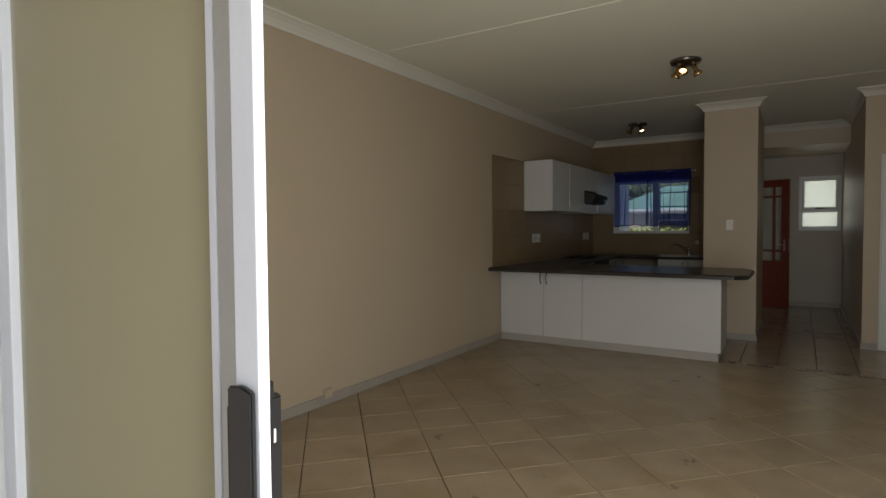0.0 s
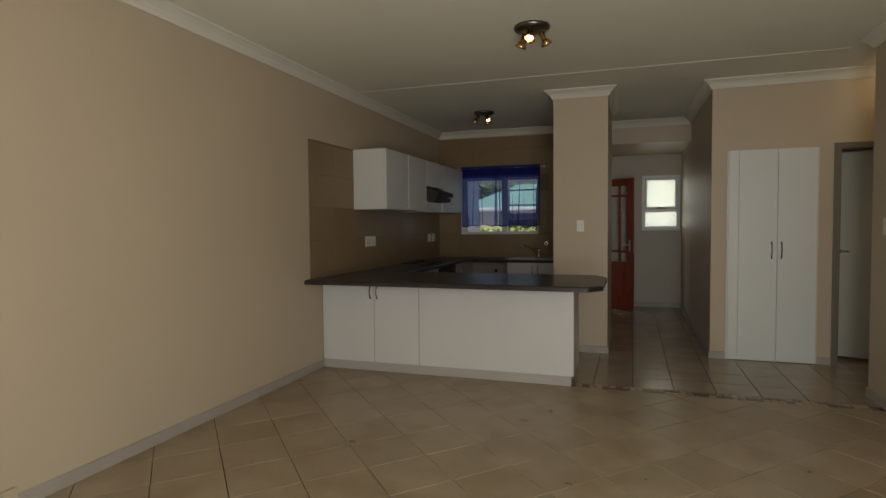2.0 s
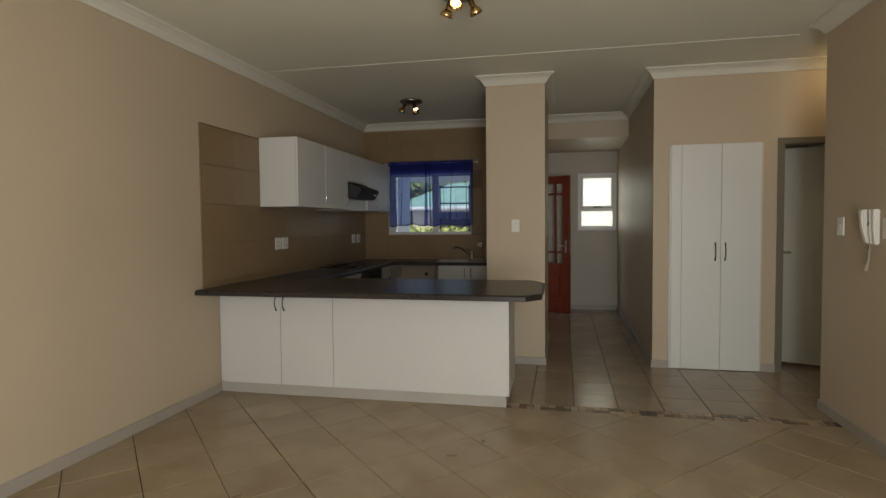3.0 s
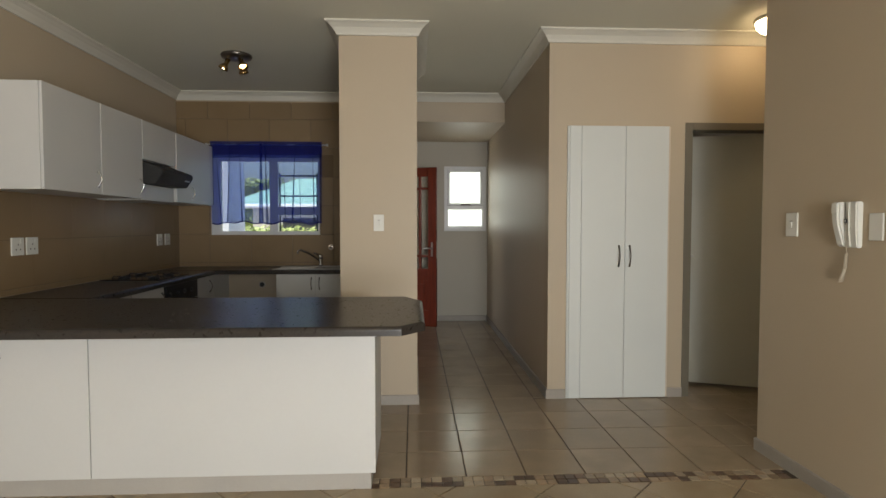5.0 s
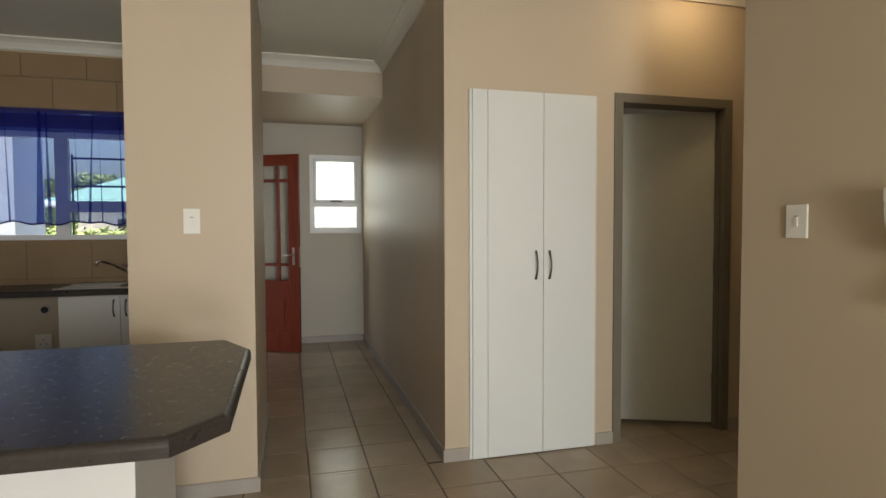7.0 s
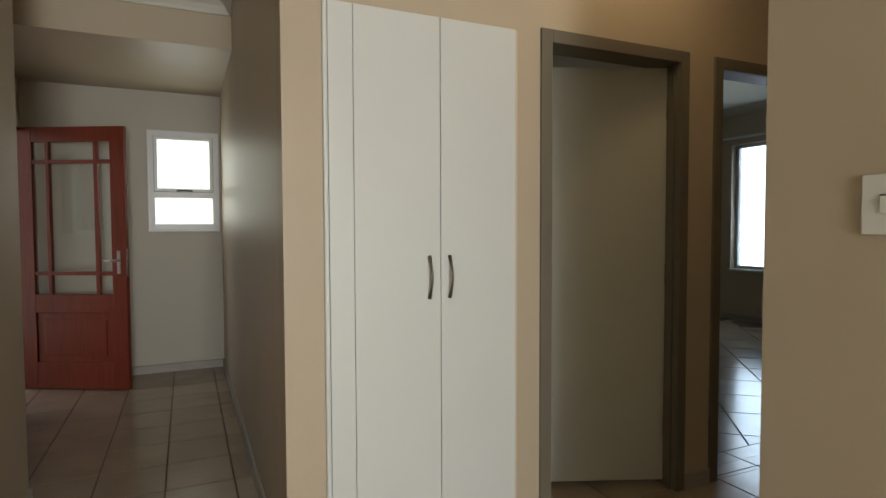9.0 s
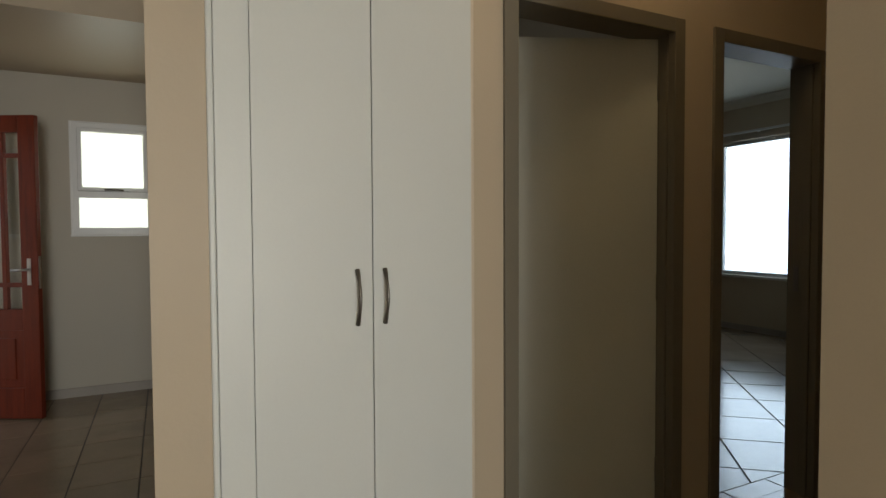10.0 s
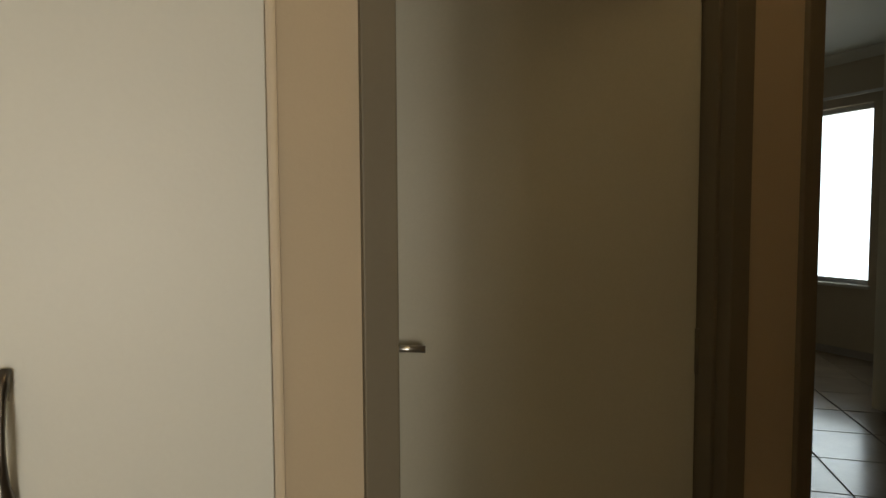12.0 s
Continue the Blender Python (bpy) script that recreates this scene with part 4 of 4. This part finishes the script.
part("shade", lathe([(0.145, -0.022), (0.14, -0.05), (0.115, -0.08), (0.07, -0.098), (0.02, -0.104)]), DOME, dome, "glowing opal glass dome")

# ---- outside ----
# Unseen overhang, added to keep the sun off the sliding door.
structure("eaves", boxes((XW - 0.2, 2.2, -0.55, 0.93, 2.42, 2.54), (XW - 0.2, 2.2, -0.6, -0.55, 2.38, 2.6)), FENCEWHITE, "unseen white overhang added to shade the front door", "eaves")
ground = structure("ground", box(-150, 150, -120, 180, -0.4, -0.16), PAVING, "pale paved yard running out from the house", "ground")
# Glowing panel added to blow out the bedroom window and tint its floor.
structure("backdrop", box(14.0, 14.1, 2, 24, -0.16, 9.0), glow("backdrop_glow", (0.62, 0.80, 1.0), 1.1), "glowing pale blue panel in place of the distance outside the bedroom", "backdrop")
house = thing("neighbour_house", (-3.5, 21, 0), "neighbouring house with a green sheet roof", "house")
kid("wall", box(-4.3, 5.4, 19.0, 23.0, -0.16, 1.86), PLASTER, house)
bm = bmesh.new()
e = [(-4.9, 18.3, 1.83), (6.0, 18.3, 1.83), (6.0, 23.7, 1.83), (-4.9, 23.7, 1.83), (-3.5, 21.0, 2.72), (4.4, 21.0, 2.72)]
v = [bm.verts.new(q) for q in e]
for fc in ((0, 1, 5, 4), (1, 2, 5), (2, 3, 4, 5), (3, 0, 4), (3, 2, 1, 0)):
    bm.faces.new([v[k] for k in fc])
kid("roof", bm, GREENROOF, house, "green painted sheet roof")
for x in (-3.0, -0.3, 2.6):
    w = kid("window", box(x - 0.6, x + 0.6, 18.98, 19.05, 0.65, 1.6), ALU, house)
    kid("pane", box(x - 0.52, x + 0.52, 18.97, 18.979, 0.73, 1.52), DARKPANE, w)
kid("gutter", tube([(-4.9, 18.28, 1.81), (6.0, 18.28, 1.81)], 0.06, 8), ALU, house)
shed = thing("outside_wall_pier", (-3.0, 12.4, 0), "grey plastered outside wall end near the kitchen window", "wall")
kid("wall", box(-3.6, -2.76, 12.2, 13.0, -0.16, 2.7), material("grey_outside_plaster", (0.36, 0.39, 0.44), 0.85, vary=0.07, scale=1.5, bump=0.2), shed)

fence = thing("palisade_fence", (-2.5, 14.5, -0.16), "white palisade yard fence", "fence")
one = mesh_of("slat", box(-0.035, 0.035, -0.01, 0.01, 0, 1.33, 0.004), FENCEWHITE)
for k in range(46):
    s = new("slat", one)
    s.parent, s.location = fence, (-3.2 + 0.14 * k, 0, 0.02)
for z in (0.3, 1.0):
    part("rail", box(-3.25, 3.25, 0.01, 0.04, z, z + 0.05), FENCEWHITE, fence)


def shrub(name, lab, cat, x, y, wide, z0, tall, n, seed, leaf=1.0):
    rnd = random.Random(seed)
    o = thing(name, (x, y, -0.16), lab, cat)
    tr = bmesh.new()
    for k in range(5):
        a = k * 1.26 + rnd.random()
        tube([(0, 0, 0), (0.25 * wide * math.cos(a), 0.15 * math.sin(a), z0 + tall * 0.3), (0.5 * wide * math.cos(a), 0.3 * math.sin(a), z0 + tall * 0.75)], 0.03, 6, bm=tr, radii=[0.05, 0.03, 0.012])
    part("trunk", tr, BARK, o)
    vs, fs = [], []
    for k in range(n):
        a, r, hh = rnd.random() * 6.283, math.sqrt(rnd.random()), rnd.random()
        lump = 0.75 + 0.25 * math.sin(a * 3 + seed) * math.cos(hh * 5)
        c = Vector((wide * r * lump * math.cos(a), 0.6 * r * lump * math.sin(a), z0 + tall * hh * lump))
        d = Vector((rnd.uniform(-1, 1), rnd.uniform(-1, 1), rnd.uniform(-0.4, 1))).normalized()
        u = d.orthogonal().normalized()
        s = rnd.uniform(0.05, 0.11) * leaf
        i = len(vs)
        vs += [c - d * s, c + u * s * 0.4, c + d * s, c - u * s * 0.4]
        fs.append((i, i + 1, i + 2, i + 3))
    data = bpy.data.meshes.new("crown")
    data.from_pydata(vs, [], fs)
    data.materials.append(LEAF)
    c = new("crown", data)
    c.parent = o
    return o


shrub("shrub", "sunlit green garden shrub behind the fence", "shrub", -3.5, 15.2, 1.6, 0.5, 1.2, 7000, 3, 0.75)
shrub("shrub", "sunlit green garden shrub by the fence", "shrub", -1.6, 15.3, 1.6, 0.5, 1.15, 7000, 5, 0.75)
shrub("tree", "dark leafy tree behind the neighbour's roof", "tree", -6.6, 31.0, 3.6, 1.0, 3.3, 16000, 8, 1.3)

# ---- tiles of walls and floors ----
def piece(name, data, parent, at):
    o = new(name, data)
    o.parent, o.location = parent, at
    return o


TW, G = 0.45, 0.0035
splash = tagged(part("wall_tiling_west", boxes((XW, XW + 0.004, 6.37, YB, CT + 0.002, 2.168), (XW, XW + 0.013, 6.362, 6.37, CT + 0.002, 2.172), (XW, XW + 0.013, 6.37, YB, 2.168, 2.174)), WGROUT), "tan ceramic splashback tiling with pale edge trim", "tiling", kind="structure")
tile_meshes = {}
def rect_tile(w, h, d, axis, mat, key):
    k = (round(w, 3), round(h, 3), key)
    if k not in tile_meshes:
        bm = box(0, d, 0.0006, w - 0.0006, G * 0.7, h - G * 0.7, 0.0006) if axis == "x" else box(G, w - G, -d, 0, G, h - G, 0.0015)
        tile_meshes[k] = mesh_of("tile", bm, mat)
    return tile_meshes[k]


zrows = [(0.877, 0.915), (0.915, 1.229), (1.229, 1.543), (1.543, 1.857), (1.857, 2.168)]
y = 6.37
while y < YB - 0.02:
    w = min(0.45, YB - y)
    for a, b in zrows:
        piece("tile", rect_tile(w, b - a, 0.011, "x", WTILE, "wx"), splash, (XW, y, a))
    y += 0.45
back = tagged(part("wall_tiling_back", boxes((XW, KW[0], YB - 0.004, YB, CT, 2.67), (KW[1], CX0, YB - 0.004, YB, CT, 2.66), (KW[0], KW[1], YB - 0.004, YB, CT, KW[2]), (KW[0], KW[1], YB - 0.004, YB, KW[3], 2.66)), WGROUT), "tan ceramic kitchen wall tiling up to the ceiling", "tiling", kind="structure")
zb = zrows[:-1] + [(1.857, 2.171), (2.171, 2.484), (2.484, 2.675)]
for ri, (a, b) in enumerate(zb):
    x = -1.19 - 4 * TW if ri == 5 else -1.40 - 3 * TW
    while x < CX0 - 0.02:
        spans = [(max(x, XW), min(x + TW, CX0))]
        if a > KW[2] - 0.06 and b < KW[3] + 0.06:
            l, r = spans[0]
            spans = [q for q in ((l, min(r, KW[0])), (max(l, KW[1]), r)) if q[1] - q[0] > 0.02]
        for l, r in spans:
            lo_, hi_ = a, b
            if r > KW[0] + 0.01 and l < KW[1] - 0.01:
                if a < KW[2] < b:
                    hi_ = KW[2]
                if a < KW[3] < b:
                    lo_ = KW[3]
            if r - l > 0.02 and hi_ - lo_ > 0.02:
                piece("tile", rect_tile(r - l, hi_ - lo_, 0.011, "y", WTILE, "wy"), back, (l, YB, lo_))
        x += TW


def clip_poly(poly, x0, x1, y0, y1):
    for axis, lim, sgn in ((0, x0, 1), (0, x1, -1), (1, y0, 1), (1, y1, -1)):
        out = []
        for i, p in enumerate(poly):
            q = poly[i - 1]
            ip, iq = sgn * (p[axis] - lim) >= 0, sgn * (q[axis] - lim) >= 0
            if ip != iq:
                t = (lim - q[axis]) / (p[axis] - q[axis])
                out.append((q[0] + t * (p[0] - q[0]), q[1] + t * (p[1] - q[1])))
            if ip:
                out.append(p)
        poly = out
        if not poly:
            return []
    return poly


def area(poly):
    return abs(sum(poly[i - 1][0] * p[1] - p[0] * poly[i - 1][1] for i, p in enumerate(poly))) / 2


def prism_mesh(poly, mat, z0=-0.012, z1=0.0):
    """A tile: a prism with an eased upper edge."""
    cx, cy = sum(p[0] for p in poly) / len(poly), sum(p[1] for p in poly) / len(poly)
    n = len(poly)
    inner = []
    for x, y in poly:
        d = Vector((cx - x, cy - y))
        d = d.normalized() * min(0.003, d.length * 0.4)
        inner.append((x + d.x, y + d.y))
    vs = [(x, y, z0) for x, y in poly] + [(x, y, z1 - 0.0018) for x, y in poly] + [(x, y, z1) for x, y in inner]
    fs = [tuple(range(2 * n, 3 * n))]
    for k in range(n):
        m = (k + 1) % n
        fs += [(k, m, n + m, n + k), (n + k, n + m, 2 * n + m, 2 * n + k)]
    data = bpy.data.meshes.new("floor_tile")
    data.from_pydata(vs, [], fs)
    data.materials.append(mat)
    data.validate()
    return data


def ccw(poly):
    s = sum(poly[i - 1][0] * p[1] - p[0] * poly[i - 1][1] for i, p in enumerate(poly))
    return poly if s > 0 else poly[::-1]


def lay(centre_poly, cells, region, mat):
    """Lays a repeated tile over cells, whole inside the region and cut at its edges."""
    x0, x1, y0, y1 = region
    whole = prism_mesh(ccw(centre_poly), mat)
    for cx, cy in cells:
        poly = [(cx + x, cy + y) for x, y in centre_poly]
        cut = clip_poly(poly, x0, x1, y0, y1)
        if len(cut) < 3 or area(cut) < 0.004:
            continue
        if area(cut) > 0.999 * area(poly):
            piece("floor_tile", whole, floor, (cx, cy, 0))
        else:
            loc = [(x - cx, y - cy) for x, y in cut]
            piece("floor_tile", prism_mesh(ccw(loc), mat), floor, (cx, cy, 0))


g = 0.004
# lounge: laid on the diagonal
A, B = 0.2535, 0.268
lay([(-A + g, 0), (0, -B + g), (A - g, 0), (0, B - g)], [(0.059 + A * (i + k), 5.677 + B * (i - k)) for i in range(-24, 12) for k in range(-12, 24)], (XW, XE, YF - 0.2, 6.573), TILE)
# hall and passage: laid square
hx = [0.215 + 0.3195 * k for k in range(-12, 14)]
hy = [7.02 + 0.337 * k for k in range(-1, 15)]
half = [(0.003, 0.003), (0.3165, 0.003), (0.3165, 0.334), (0.003, 0.334)]
for region in ((-0.3, XE, 6.688, YC), (XE, XP, YP, YC), (-0.55, XH, YC, YH), (-2.1, -0.3, 7.1, CY0), (-2.1, CX0, CY0, 9.6), (XH + T, 3.0, YC, 10.0)):
    cells = [(x, y) for x in hx for y in hy if x + 0.32 > region[0] and x < region[1] and y + 0.34 > region[2] and y < region[3]]
    lay(half, cells, region, HTILE)
# bedroom: diagonal again
E1, E2 = Vector((0.285, 0.348)), Vector((0.352, -0.288))
q = 0.49
lay([tuple(E1 * i + E2 * k) for i, k in ((-q, -q), (-q, q), (q, q), (q, -q))], [tuple(Vector((4.941, 9.129)) + E1 * (i + 0.5) + E2 * (k + 0.5)) for i in range(-9, 16) for k in range(-11, 10)], (3.06, XB, 8.24, YN), HTILE)
for region in ((D2[0] + 0.05, D2[1] - 0.05, YC, YC + T), (3.06, XB, YC + T, 8.236)):
    lay(half, [(x, y) for x in [0.215 + 0.3195 * k for k in range(8, 24)] for y in hy if y < 8.3 and y + 0.34 > 7.9], region, HTILE)
# mosaic border between the two
chip = {}
rnd = random.Random(4)
for mat in (MOSAIC_D, MOSAIC_M, MOSAIC_L):
    chip[mat.name] = prism_mesh([(0.002, 0.002), (0.052, 0.002), (0.052, 0.052), (0.002, 0.052)], mat)
for r in range(2):
    x = -0.295
    while x < XE - 0.05:
        piece("mosaic_chip", chip[rnd.choice((MOSAIC_D, MOSAIC_D, MOSAIC_M, MOSAIC_L, MOSAIC_L)).name], floor, (x, 6.576 + 0.0555 * r, 0.0005))
        x += 0.054
